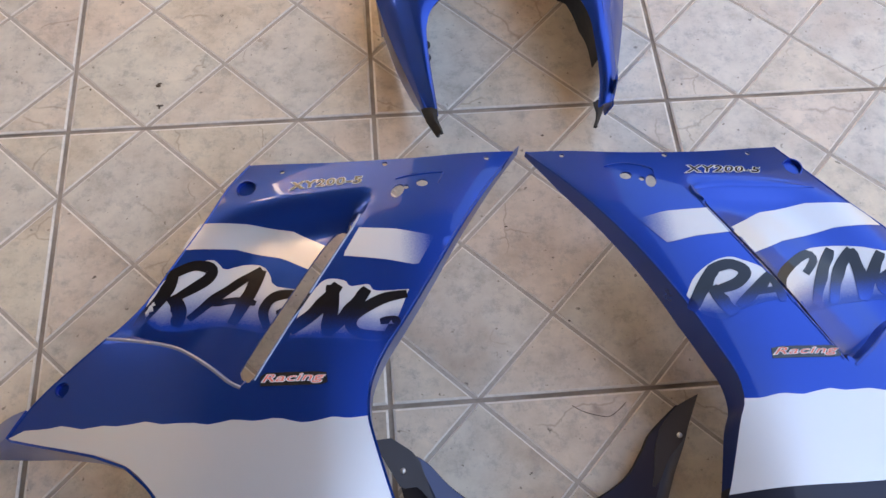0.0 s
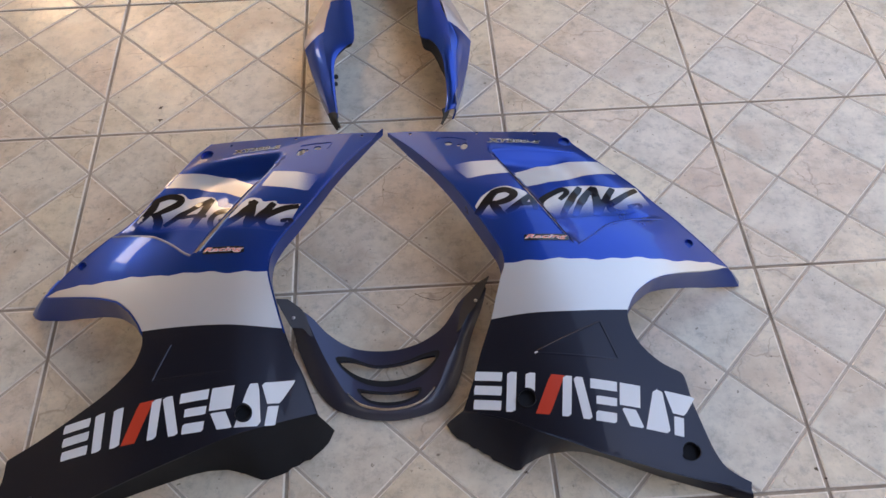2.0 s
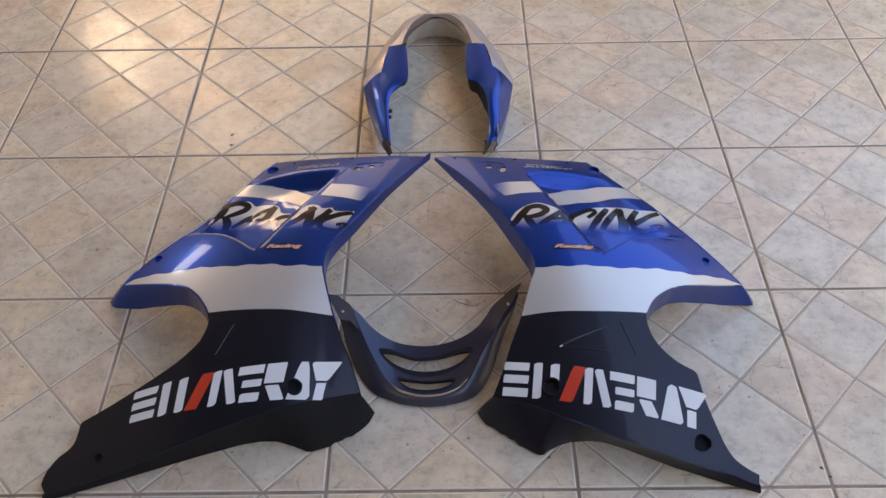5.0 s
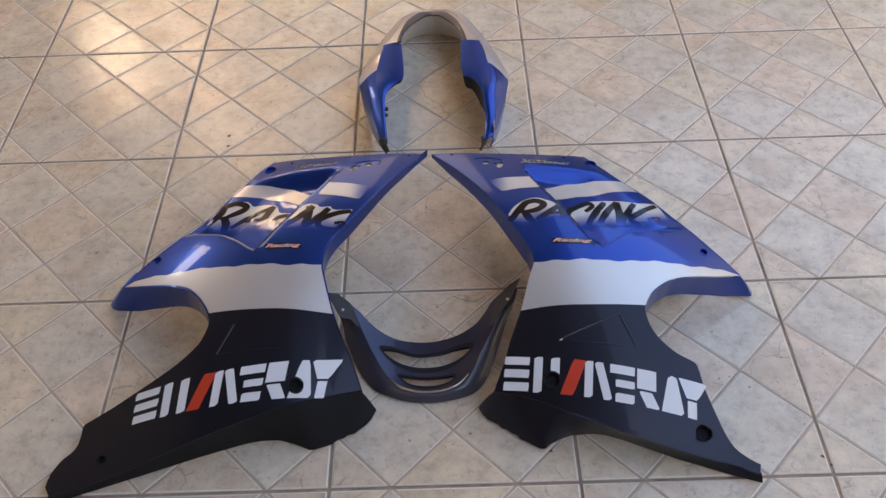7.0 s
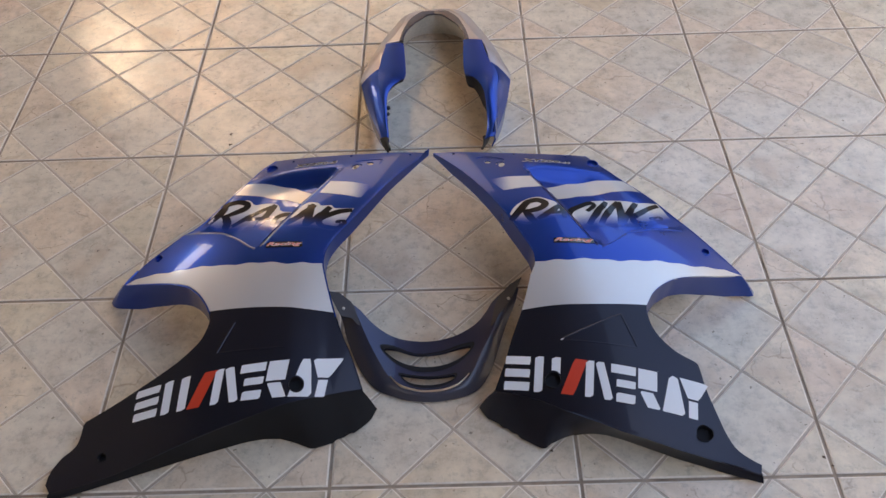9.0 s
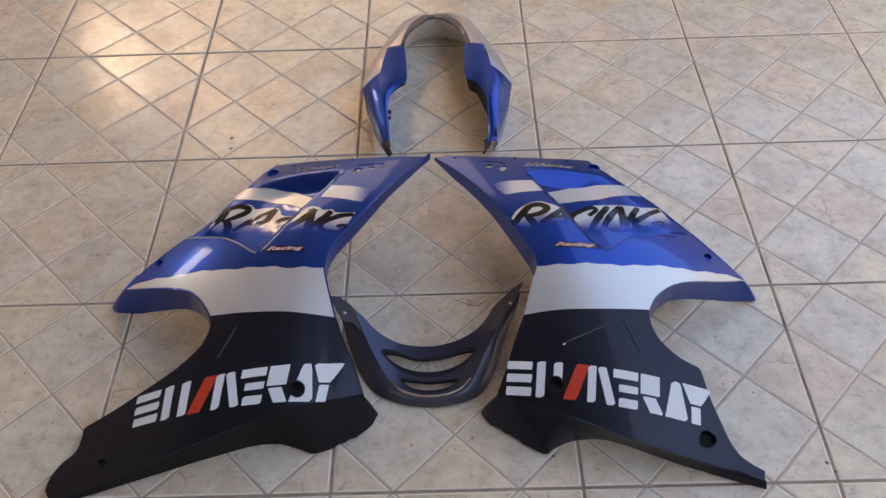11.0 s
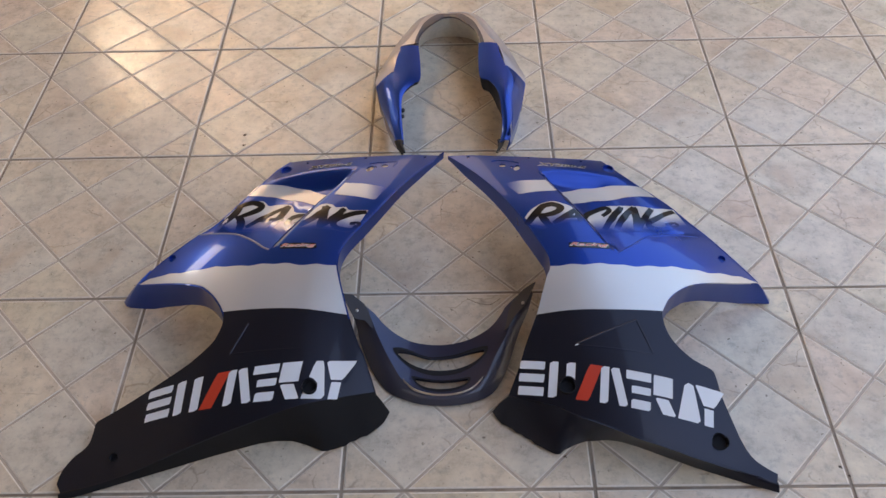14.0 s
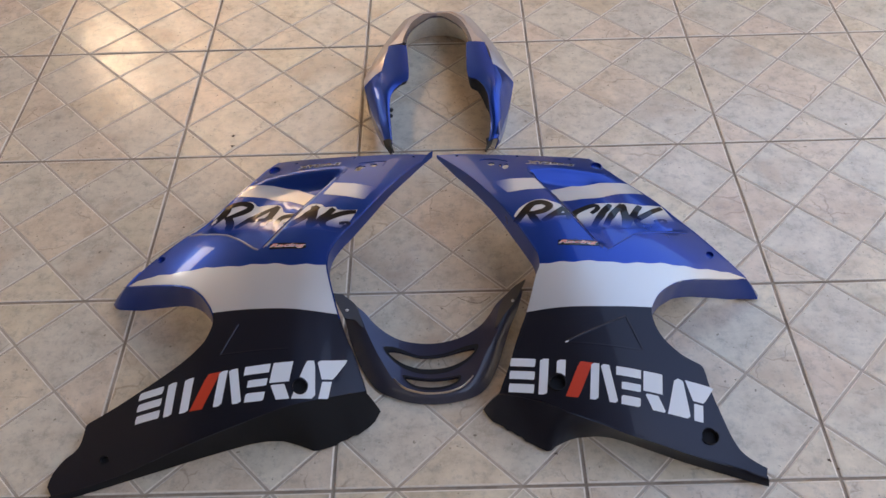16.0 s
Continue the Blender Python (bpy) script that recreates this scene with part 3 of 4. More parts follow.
    decal("upper_stripe", resample(g["stripe_in"] + g["stripe_in"][:1], 37)[:-1], form, 0.0005, FADE_WHITE, ob, "white stripe fading into blue",
          uv=lambda u, v: (0.5, (u - u0) / (u1 - u0) * 1.5))
    for top_line, low_line in g["glow"]:
        poly, uv = band_between(top_line, low_line)
        decal("lettering_ground", poly, form, 0.00025, FADE_WHITE, ob, "white airbrushed ground fading into blue", uv=uv, step=0.006)
    brush_word(form, g["letters"], ob, line_at(g["letter_foot"]), line_at(g["letter_head"]))
    sticker = decal("sticker", resample(g["sticker"] + g["sticker"][:1], 17)[:-1], form, 0.0006, PRINT, ob, "small black sticker")
    c = np.array(g["sticker"]).mean(0)
    q = [tuple(c + (np.array(p) - c) * (0.94, 0.74)) for p in g["sticker"]]
    part("sticker_word", word_on("Racing", q, form.height, form.place, 0.0010, 0.35, 0.045, 1.05), VINYL, sticker, "white outline")
    part("sticker_word", word_on("Racing", q, form.height, form.place, 0.0014, 0.35, -0.002, 1.05), PINK, sticker, "salmon red script")
    part("model_lettering", word_on("XY200-5", g["model"], form.height, form.place, 0.0006, 0.2, 0.075, 1.12), VINYL, ob, "pale outline")
    part("model_lettering", word_on("XY200-5", g["model"], form.height, form.place, 0.0010, 0.2, 0.022, 1.12), PRINT, ob, "black digits")
    marks(form, g["mark"], MARK, ob)
    for k, line in enumerate(g["ridges"]):
        p = resample(line, 16)
        dd = (p[-1] - p[0]) / np.linalg.norm(p[-1] - p[0])
        off = np.array([-dd[1], dd[0]]) * 0.0013
        part("embossed_ridge", ruled(lift3(form, p + off, 0.0002), lift3(form, p - off, 0.0002), 4, 0, 0.0004 if k else 0.0009), BLACK, ob)
    for k, (u, v2) in enumerate(g["chips"]):
        decal("paint_chip", ring(u, v2, 0.0026, 0.0009, 8, 0.3 + k), form, 0.0016, VINYL, ob, "small pale chip in the paint", step=0.003)
    for line, wide, tall in g["pressed"]:
        p = smooth_line(line, 24)
        dd = np.gradient(p, axis=0)
        dd /= np.linalg.norm(dd, axis=1)[:, None]
        off = np.stack([-dd[:, 1], dd[:, 0]], 1) * wide * np.sin(np.linspace(0.15, math.pi - 0.15, 24))[:, None]
        part("pressed_ridge", ruled(lift3(form, p + off, 0.0001), lift3(form, p - off, 0.0001), 6, 0, tall), BLUE, ob)
    # lower holes end in black cups, the shade beneath put into their colour
    for u, v2, r, deep in g["sleeves"]:
        sleeve(form, u, v2, r, min(deep, 0.006) if v2 < -0.4 else 0.0032, ob, BLUE if v2 > -0.4 else MATTE, True)
    return ob


left_lines = dict(
    rims=RIM_GLINT, lip=LIP,
    pressed=[([(0.116, -0.148), (0.106, -0.145), (0.075, -0.142), (0.073, -0.146), (0.078, -0.157)], 0.0012, 0.0010)],
    slot_rim=[(0.150, -0.186), (0.157, -0.201), (0.202, -0.275), (0.240, -0.335)],
    flange_out=0.1, flange_deep=0.7,
    top=[(0.0, -0.117), (0.049, -0.119), (0.104, -0.122), (0.18, -0.117), (0.255, -0.102)],
    outer=[(0.255, -0.102), (0.274, -0.130), (0.290, -0.166), (0.314, -0.207), (0.338, -0.246), (0.368, -0.274), (0.400, -0.298), (0.433, -0.323), (0.457, -0.350)],
    wing=[(0.457, -0.350), (0.422, -0.362), (0.372, -0.378), (0.343, -0.391), (0.323, -0.410), (0.310, -0.429), (0.304, -0.441)],
    wing_tip=[(0.440, -0.329), (0.452, -0.344)],
    wing_low=[(0.488, -0.322), (0.496, -0.341), (0.488, -0.351), (0.461, -0.354), (0.425, -0.357), (0.390, -0.364), (0.362, -0.374), (0.335, -0.395), (0.318, -0.425), (0.311, -0.441)],
    rear=[(0.304, -0.441), (0.303, -0.458), (0.308, -0.474), (0.316, -0.487), (0.342, -0.509), (0.381, -0.530), (0.429, -0.550), (0.466, -0.561), (0.475, -0.566),
          (0.476, -0.578), (0.478, -0.592), (0.484, -0.602), (0.496, -0.613), (0.506, -0.632), (0.508, -0.650)],
    crease=[(0.093, -0.542), (0.148, -0.557), (0.191, -0.570), (0.242, -0.588), (0.301, -0.607), (0.377, -0.630), (0.454, -0.652), (0.500, -0.662)],
    bottom=[(0.076, -0.545), (0.085, -0.561), (0.096, -0.574), (0.130, -0.593), (0.144, -0.600), (0.159, -0.605), (0.187, -0.593), (0.207, -0.587), (0.230, -0.587),
            (0.253, -0.591), (0.312, -0.609), (0.383, -0.633), (0.446, -0.654), (0.486, -0.667), (0.503, -0.668)],
    inner=[(0.093, -0.542), (0.108, -0.502), (0.120, -0.477), (0.132, -0.444), (0.141, -0.413), (0.148, -0.386), (0.151, -0.370), (0.150, -0.353), (0.146, -0.338),
           (0.135, -0.316), (0.112, -0.282), (0.088, -0.245), (0.064, -0.206), (0.030, -0.155), (0.0, -0.117)],
    band_top=[(0.470, -0.350), (0.409, -0.349), (0.352, -0.358), (0.280, -0.364), (0.231, -0.369), (0.191, -0.371), (0.173, -0.368), (0.140, -0.373)],
    band_bottom=[(0.316, -0.440), (0.262, -0.440), (0.206, -0.441), (0.167, -0.443), (0.120, -0.445)],
    slot=[(0.161, -0.194), (0.158, -0.199), (0.165, -0.214), (0.203, -0.275), (0.240, -0.333), (0.249, -0.331), (0.255, -0.323), (0.251, -0.312), (0.215, -0.256), (0.177, -0.198)],
    swoosh=[(0.251, -0.340), (0.261, -0.334), (0.280, -0.317), (0.307, -0.298), (0.344, -0.285), (0.372, -0.277)],
    holes=[(0.255, -0.137, 0.0085), (0.115, -0.162, 0.0055, 0.0085, 14, 0.5), (0.107, -0.158, 0.0026), (0.092, -0.154, 0.0055, 0.0045), (0.222, -0.121, 0.0024),
           (0.125, -0.127, 0.0026), (0.029, -0.126, 0.0024), (0.407, -0.317, 0.0055), (0.178, -0.545, 0.0095), (0.438, -0.617, 0.0055)],
    sleeves=[(0.255, -0.137, 0.0085, 0.012), (0.407, -0.317, 0.0055, 0.006), (0.178, -0.545, 0.0095, 0.03), (0.438, -0.617, 0.0055, 0.012)],
    stripe_out=[(0.2971, -0.1707), (0.2521, -0.1764), (0.2119, -0.1857), (0.1768, -0.2098), (0.1896, -0.2347), (0.221, -0.2141), (0.2633, -0.1993), (0.3124, -0.198)],
    stripe_in=[(0.151, -0.201), (0.119, -0.205), (0.085, -0.214), (0.102, -0.242), (0.130, -0.235), (0.166, -0.229)],
    glow=[([(0.3414, -0.2586), (0.3376, -0.2472), (0.3289, -0.2323), (0.3113, -0.2173), (0.2871, -0.2094), (0.2789, -0.2126), (0.2725, -0.2193), (0.2568, -0.2156), (0.24, -0.2186), (0.2322, -0.2293), (0.2275, -0.2417), (0.2029, -0.2495)],
           [(0.3413, -0.2629), (0.3255, -0.2748), (0.3025, -0.2751), (0.2728, -0.2755), (0.2406, -0.2858), (0.222, -0.288)]),
          ([(0.203, -0.279), (0.184, -0.253), (0.166, -0.253), (0.160, -0.259), (0.145, -0.258), (0.139, -0.264), (0.111, -0.264)],
           [(0.212, -0.302), (0.190, -0.304), (0.163, -0.306), (0.139, -0.309), (0.127, -0.300)])],
    letter_head=[(0.3599, -0.2222), (0.2647, -0.2163), (0.20, -0.252), (0.11, -0.264)],
    letter_foot=[(0.3577, -0.2814), (0.2623, -0.2798), (0.20, -0.306), (0.11, -0.318)],
    letters=[
        [(0.012, [(0.3169, -0.2194), (0.3224, -0.2388), (0.3473, -0.2698)]), (0.011, [(0.3225, -0.2245), (0.3002, -0.2155), (0.2847, -0.2183), (0.289, -0.2299), (0.3135, -0.245)]), (0.013, [(0.317, -0.2431), (0.3108, -0.257), (0.3127, -0.2714)])],
        [(0.009, [(0.2398, -0.2221), (0.2627, -0.2355), (0.2832, -0.2492), (0.3026, -0.2656)]), (0.013, [(0.2398, -0.2232), (0.2506, -0.2478), (0.2647, -0.2745)]), (0.007, [(0.2841, -0.2517), (0.2611, -0.2517), (0.2439, -0.257)])],
        [(0.010, [(0.2026, -0.2545), (0.217, -0.252), (0.2312, -0.255), (0.2369, -0.2674), (0.2332, -0.2833)]), (0.007, [(0.207, -0.266), (0.216, -0.268), (0.2258, -0.2692)])],
        [(0.008, [(0.196, -0.262), (0.205, -0.274), (0.213, -0.285)])],
        [(0.012, [(0.170, -0.257), (0.187, -0.278), (0.211, -0.297)]), (0.013, [(0.175, -0.257), (0.177, -0.279), (0.181, -0.303)]), (0.011, [(0.146, -0.262), (0.162, -0.282), (0.180, -0.301)])],
        [(0.010, [(0.113, -0.268), (0.134, -0.272), (0.156, -0.284), (0.161, -0.294), (0.154, -0.302), (0.132, -0.304)]), (0.008, [(0.132, -0.304), (0.127, -0.297), (0.124, -0.291), (0.137, -0.292)])],
    ],
    sticker=[(0.235, -0.341), (0.181, -0.344), (0.182, -0.333), (0.235, -0.330)],
    model=[(0.213, -0.147), (0.147, -0.149), (0.147, -0.141), (0.214, -0.138)],
    mark=[(0.400, -0.581), (0.126, -0.556), (0.115, -0.506), (0.398, -0.540)],
    chips=[],
    ridges=[[(0.266, -0.462), (0.287, -0.503)], [(0.287, -0.504), (0.195, -0.498)]],
)
right_lines = dict(
    rims=BLUE, lip=BLACK,
    pressed=[([(0.078, -0.148), (0.087, -0.145), (0.103, -0.146), (0.121, -0.153), (0.122, -0.161)], 0.0012, 0.0010),
             ([(0.154, -0.181), (0.160, -0.175), (0.186, -0.171), (0.215, -0.171), (0.249, -0.172), (0.279, -0.174)], 0.0040, 0.0009), ([(0.152, -0.177), (0.155, -0.183), (0.160, -0.194)], 0.0036, 0.0035)],
    slot_rim=[(0.155, -0.186), (0.160, -0.201), (0.203, -0.283), (0.243, -0.353)],
    flange_out=0.5, flange_deep=1.0,
    top=[(0.009, -0.120), (0.044, -0.123), (0.108, -0.131), (0.181, -0.131), (0.259, -0.119)],
    outer=[(0.259, -0.119), (0.281, -0.153), (0.311, -0.192), (0.334, -0.216), (0.357, -0.241), (0.378, -0.268), (0.401, -0.293), (0.422, -0.317), (0.444, -0.341), (0.464, -0.363)],
    wing=[(0.464, -0.363), (0.425, -0.378), (0.387, -0.388), (0.351, -0.400), (0.328, -0.415), (0.313, -0.430), (0.302, -0.450)],
    wing_tip=[(0.446, -0.343), (0.460, -0.358)],
    wing_low=[(0.484, -0.336), (0.496, -0.357), (0.493, -0.365), (0.468, -0.364), (0.426, -0.365), (0.382, -0.372), (0.350, -0.384), (0.325, -0.410), (0.310, -0.440), (0.308, -0.452)],
    rear=[(0.302, -0.450), (0.301, -0.460), (0.305, -0.480), (0.315, -0.497), (0.332, -0.513), (0.347, -0.521), (0.360, -0.527), (0.364, -0.537), (0.368, -0.559),
          (0.375, -0.580), (0.381, -0.596), (0.388, -0.613), (0.400, -0.631), (0.417, -0.643), (0.430, -0.650)],
    crease=[(0.088, -0.549), (0.110, -0.556), (0.146, -0.569), (0.176, -0.584), (0.220, -0.601), (0.252, -0.614), (0.322, -0.635), (0.396, -0.652), (0.427, -0.661)],
    bottom=[(0.069, -0.545), (0.075, -0.557), (0.102, -0.578), (0.125, -0.596), (0.145, -0.611), (0.150, -0.611), (0.175, -0.596), (0.191, -0.591), (0.219, -0.589),
            (0.238, -0.592), (0.260, -0.600), (0.328, -0.631), (0.398, -0.658), (0.430, -0.669)],
    inner=[(0.088, -0.549), (0.103, -0.517), (0.113, -0.490), (0.130, -0.450), (0.138, -0.425), (0.147, -0.396), (0.153, -0.380), (0.151, -0.358), (0.142, -0.337),
           (0.124, -0.298), (0.101, -0.254), (0.073, -0.208), (0.043, -0.164), (0.009, -0.120)],
    band_top=[(0.475, -0.362), (0.410, -0.366), (0.374, -0.370), (0.331, -0.374), (0.288, -0.376), (0.255, -0.379), (0.199, -0.378), (0.171, -0.377), (0.140, -0.382)],
    band_bottom=[(0.316, -0.449), (0.239, -0.450), (0.192, -0.449), (0.161, -0.449), (0.118, -0.451)],
    slot=[(0.163, -0.194), (0.161, -0.199), (0.166, -0.210), (0.205, -0.283), (0.243, -0.350), (0.246, -0.351), (0.248, -0.348), (0.245, -0.341), (0.209, -0.276), (0.170, -0.205)],
    swoosh=[(0.252, -0.358), (0.274, -0.342), (0.298, -0.322), (0.330, -0.310), (0.382, -0.298)],
    holes=[(0.266, -0.149, 0.0085), (0.096, -0.160, 0.0055, 0.0045), (0.110, -0.165, 0.0026), (0.118, -0.168, 0.0050, 0.0080, 14, -0.3), (0.042, -0.129, 0.0024),
           (0.139, -0.136, 0.0026), (0.225, -0.132, 0.0024), (0.411, -0.336, 0.0055), (0.165, -0.548, 0.0105), (0.358, -0.616, 0.0105)],
    sleeves=[(0.266, -0.149, 0.0085, 0.012), (0.411, -0.336, 0.0055, 0.006), (0.165, -0.548, 0.0105, 0.03), (0.358, -0.616, 0.0105, 0.02)],
    stripe_out=[(0.179, -0.220), (0.2188, -0.1979), (0.2654, -0.19), (0.313, -0.192), (0.332, -0.217), (0.2857, -0.2181), (0.2317, -0.2306), (0.196, -0.246)],
    stripe_in=[(0.096, -0.210), (0.121, -0.204), (0.167, -0.2022), (0.181, -0.229), (0.143, -0.232), (0.117, -0.237)],
    glow=[([(0.123, -0.288), (0.133, -0.272), (0.151, -0.259), (0.167, -0.255), (0.179, -0.259), (0.195, -0.268), (0.202, -0.281)],
           [(0.133, -0.306), (0.149, -0.312), (0.168, -0.304), (0.191, -0.299), (0.205, -0.297)]),
          ([(0.209, -0.281), (0.227, -0.256), (0.2502, -0.2405), (0.2727, -0.2367), (0.2995, -0.2393), (0.3182, -0.2441), (0.3294, -0.2458), (0.356, -0.241)],
           [(0.222, -0.308), (0.2496, -0.2995), (0.2734, -0.2953), (0.2987, -0.2922), (0.3224, -0.2927), (0.3509, -0.2852), (0.372, -0.277)])],
    letter_head=[(0.12, -0.265), (0.20, -0.262), (0.2637, -0.2392), (0.36, -0.240)],
    letter_foot=[(0.12, -0.318), (0.20, -0.314), (0.2619, -0.3028), (0.36, -0.296)],
    letters=[
        [(0.012, [(0.152, -0.264), (0.140, -0.280), (0.124, -0.302)]), (0.011, [(0.147, -0.267), (0.166, -0.262), (0.177, -0.270), (0.169, -0.280), (0.148, -0.286)]), (0.012, [(0.146, -0.282), (0.152, -0.296), (0.160, -0.309)])],
        [(0.010, [(0.199, -0.274), (0.184, -0.287), (0.164, -0.302)]), (0.009, [(0.199, -0.275), (0.203, -0.288), (0.204, -0.300)]), (0.006, [(0.180, -0.291), (0.192, -0.289), (0.203, -0.289)])],
        [(0.009, [(0.2425, -0.2656), (0.2552, -0.2509), (0.2501, -0.2449), (0.2301, -0.2575), (0.2152, -0.2732), (0.214, -0.298), (0.2285, -0.2979)])],
        [(0.011, [(0.2757, -0.2399), (0.2591, -0.2647), (0.2412, -0.298)])],
        [(0.011, [(0.294, -0.2415), (0.2757, -0.2634), (0.2591, -0.2959)]), (0.012, [(0.293, -0.2413), (0.2951, -0.2664), (0.2908, -0.2926)]), (0.011, [(0.3201, -0.2466), (0.3055, -0.2689), (0.2918, -0.2915)])],
        [(0.010, [(0.355, -0.246), (0.3304, -0.2638), (0.3121, -0.2755), (0.3159, -0.2862), (0.3345, -0.2896)]), (0.008, [(0.3326, -0.2902), (0.3479, -0.2832), (0.354, -0.276), (0.3362, -0.2804)])],
    ],
    sticker=[(0.182, -0.349), (0.241, -0.351), (0.241, -0.341), (0.183, -0.339)],
    model=[(0.154, -0.160), (0.228, -0.159), (0.229, -0.152), (0.155, -0.151)],
    mark=[(0.099, -0.551), (0.366, -0.604), (0.372, -0.556), (0.104, -0.508)],
    chips=[(0.181, -0.498)],
    ridges=[[(0.180, -0.497), (0.264, -0.465)], [(0.264, -0.465), (0.281, -0.511)], [(0.281, -0.512), (0.180, -0.498)]],
)
side_panel(LEFT, left_lines, "blue, white and black plastic side fairing with a long pointed foot")
side_panel(RIGHT, right_lines, "blue, white and black plastic side fairing with a short blunt foot")


# ---- chin piece between the panels ----
def chin():
    ob = thing("belly_fairing", (AXIS, -0.46, 0.0), "dark navy plastic belly fairing with two vent slots on tiles", "motorcycle fairing")

    def put(w, v, z):
        return (AXIS + w, v, z)

    def high(w, v):
        w = np.asarray(w, float)
        return 0.014 + 1.8 * w * w + 0.004 * step01((np.asarray(v, float) + 0.47) / 0.05)

    arc = smooth_line([(-0.113, -0.388), (-0.102, -0.396), (-0.086, -0.414), (-0.066, -0.429), (-0.043, -0.438), (-0.008, -0.441), (0.021, -0.438), (0.045, -0.431), (0.069, -0.417), (0.085, -0.397), (0.095, -0.382), (0.121, -0.361)], 40)
    crease = smooth_line([(0.121, -0.361), (0.106, -0.395), (0.091, -0.435), (0.075, -0.464), (0.059, -0.499), (0.041, -0.517), (0.021, -0.524), (-0.010, -0.525), (-0.035, -0.518), (-0.055, -0.507), (-0.074, -0.476), (-0.094, -0.436), (-0.113, -0.388)], 54)
    slot1 = smooth_line([(-0.067, -0.457), (-0.049, -0.456), (-0.020, -0.463), (0.014, -0.461), (0.038, -0.456), (0.058, -0.455), (0.054, -0.464), (0.037, -0.475), (0.014, -0.482), (-0.015, -0.483), (-0.038, -0.478), (-0.055, -0.469)], 36, True)
    slot2 = smooth_line([(-0.042, -0.499), (-0.027, -0.500), (-0.004, -0.502), (0.019, -0.501), (0.034, -0.500), (0.031, -0.507), (0.013, -0.513), (-0.010, -0.514), (-0.030, -0.510)], 30, True)
    for q in (slot1, slot2):
        q[:, 1] = q[:, 1].mean() + (q[:, 1] - q[:, 1].mean()) * 1.05
    outline = np.concatenate([arc[:-1], crease[:-1]])
    pts, tris = sheet(outline, [slot1, slot2], step=0.006)
    body = part("body", shell(pts, tris, high, put, 0.0025), NAVY, ob)
    for s in (slot1, slot2):
        a = np.array([put(w, v, h) for (w, v), h in zip(s, high(s[:, 0], s[:, 1]))])
        c = s.mean(0)
        t = c + (s - c) * 1.0
        b = np.array([put(w, v, max(h - 0.005, 0.003)) for (w, v), h in zip(t, high(t[:, 0], t[:, 1]))])
        # flat ring round the slot, the shade inside it put into black colour
        wide = c + (s - c) * (1.09, 1.5)
        p, t3 = sheet(wide, [s], step=0.006)
        part("vent_surround", shell(p, t3, lambda u, v: high(u, v) + 0.0006, put, 0), MATTE, body, "flat black ring painting the shade inside the slot")
        part("vent_lip", ruled(np.concatenate([a, a[:1]]), np.concatenate([b, b[:1]]), 2, 0), NAVY, body)
    e = smooth_line([(-0.113, -0.388), (-0.102, -0.396), (-0.086, -0.414), (-0.066, -0.429), (-0.043, -0.438), (-0.008, -0.441), (0.021, -0.438), (0.045, -0.431), (0.069, -0.417), (0.085, -0.397), (0.095, -0.382), (0.121, -0.361)], 40)
    a = np.array([put(w, v, h) for (w, v), h in zip(e, high(e[:, 0], e[:, 1]))])
    b = a + np.array([0, 0.002, -0.006])
    part("rim", ruled(a, b, 2, 0.0015, 0.001), MATTE, body)
    # outer walls running down to the floor round the nose
    c3 = resample([put(w, v, float(high(w, v))) for w, v in crease], 60)
    low = smooth_line([(0.137, -0.366, 0.040), (0.128, -0.392, 0.030), (0.116, -0.418, 0.022), (0.104, -0.450, 0.012), (0.092, -0.485, 0.006), (0.076, -0.516, 0.003), (0.056, -0.534, 0.003), (0.020, -0.543, 0.003), (-0.010, -0.544, 0.003), (-0.045, -0.538, 0.003),
                       (-0.079, -0.520, 0.003), (-0.102, -0.488, 0.003), (-0.117, -0.455, 0.006), (-0.128, -0.425, 0.014), (-0.134, -0.403, 0.026), (-0.149, -0.378, 0.050)], 60)
    low[:, 1] += np.interp(np.abs(low[:, 0]), [0.0, 0.06, 0.13], [0.009, 0.009, 0.0])
    low[:, 0] = low[:, 0] * 0.975 + AXIS
    part("outer_wall", ruled(c3, low, 6, 0.0022, 0.004), SHEEN, ob)
    # raised bead round the nose, its lacquer highlight put into a bronze colour
    bead = smooth_line([(-0.057, -0.502), (-0.046, -0.513), (-0.034, -0.519), (-0.012, -0.524), (0.016, -0.523), (0.034, -0.518), (0.044, -0.512), (0.055, -0.500)], 30)
    a = np.array([put(w, v, float(high(w, v)) - 0.001) for w, v in bead])
    part("bead", ruled(a + np.array([0, 0.0020, 0]), a - np.array([0, 0.0022, 0]), 6, 0, 0.0032), BEAD_GLINT, body)
    # fixing tabs at both ends
    for tab, bolt in (([(-0.150, -0.376), (-0.134, -0.373), (-0.117, -0.384), (-0.110, -0.394), (-0.106, -0.410), (-0.101, -0.426), (-0.106, -0.424), (-0.114, -0.414), (-0.128, -0.416)], (-0.126, -0.401)),
                      ([(0.138, -0.355), (0.121, -0.361), (0.104, -0.377), (0.096, -0.395), (0.092, -0.415), (0.088, -0.430), (0.095, -0.424), (0.105, -0.406), (0.120, -0.392)], (0.117, -0.388))):
        p, t = sheet(resample(tab + tab[:1], 31)[:-1], step=0.007)
        plate = part("fixing_tab", shell(p, t, lambda u, v: high(u, v) + 0.0024, put, 0.002), DULL, ob)
        bm = bmesh.new()
        z = float(high(*bolt)) + 0.0032
        bmesh.ops.create_uvsphere(bm, u_segments=12, v_segments=6, radius=0.0026, matrix=Matrix.Translation(put(*bolt, z)) @ Matrix.Diagonal((1, 1, 0.5, 1)))
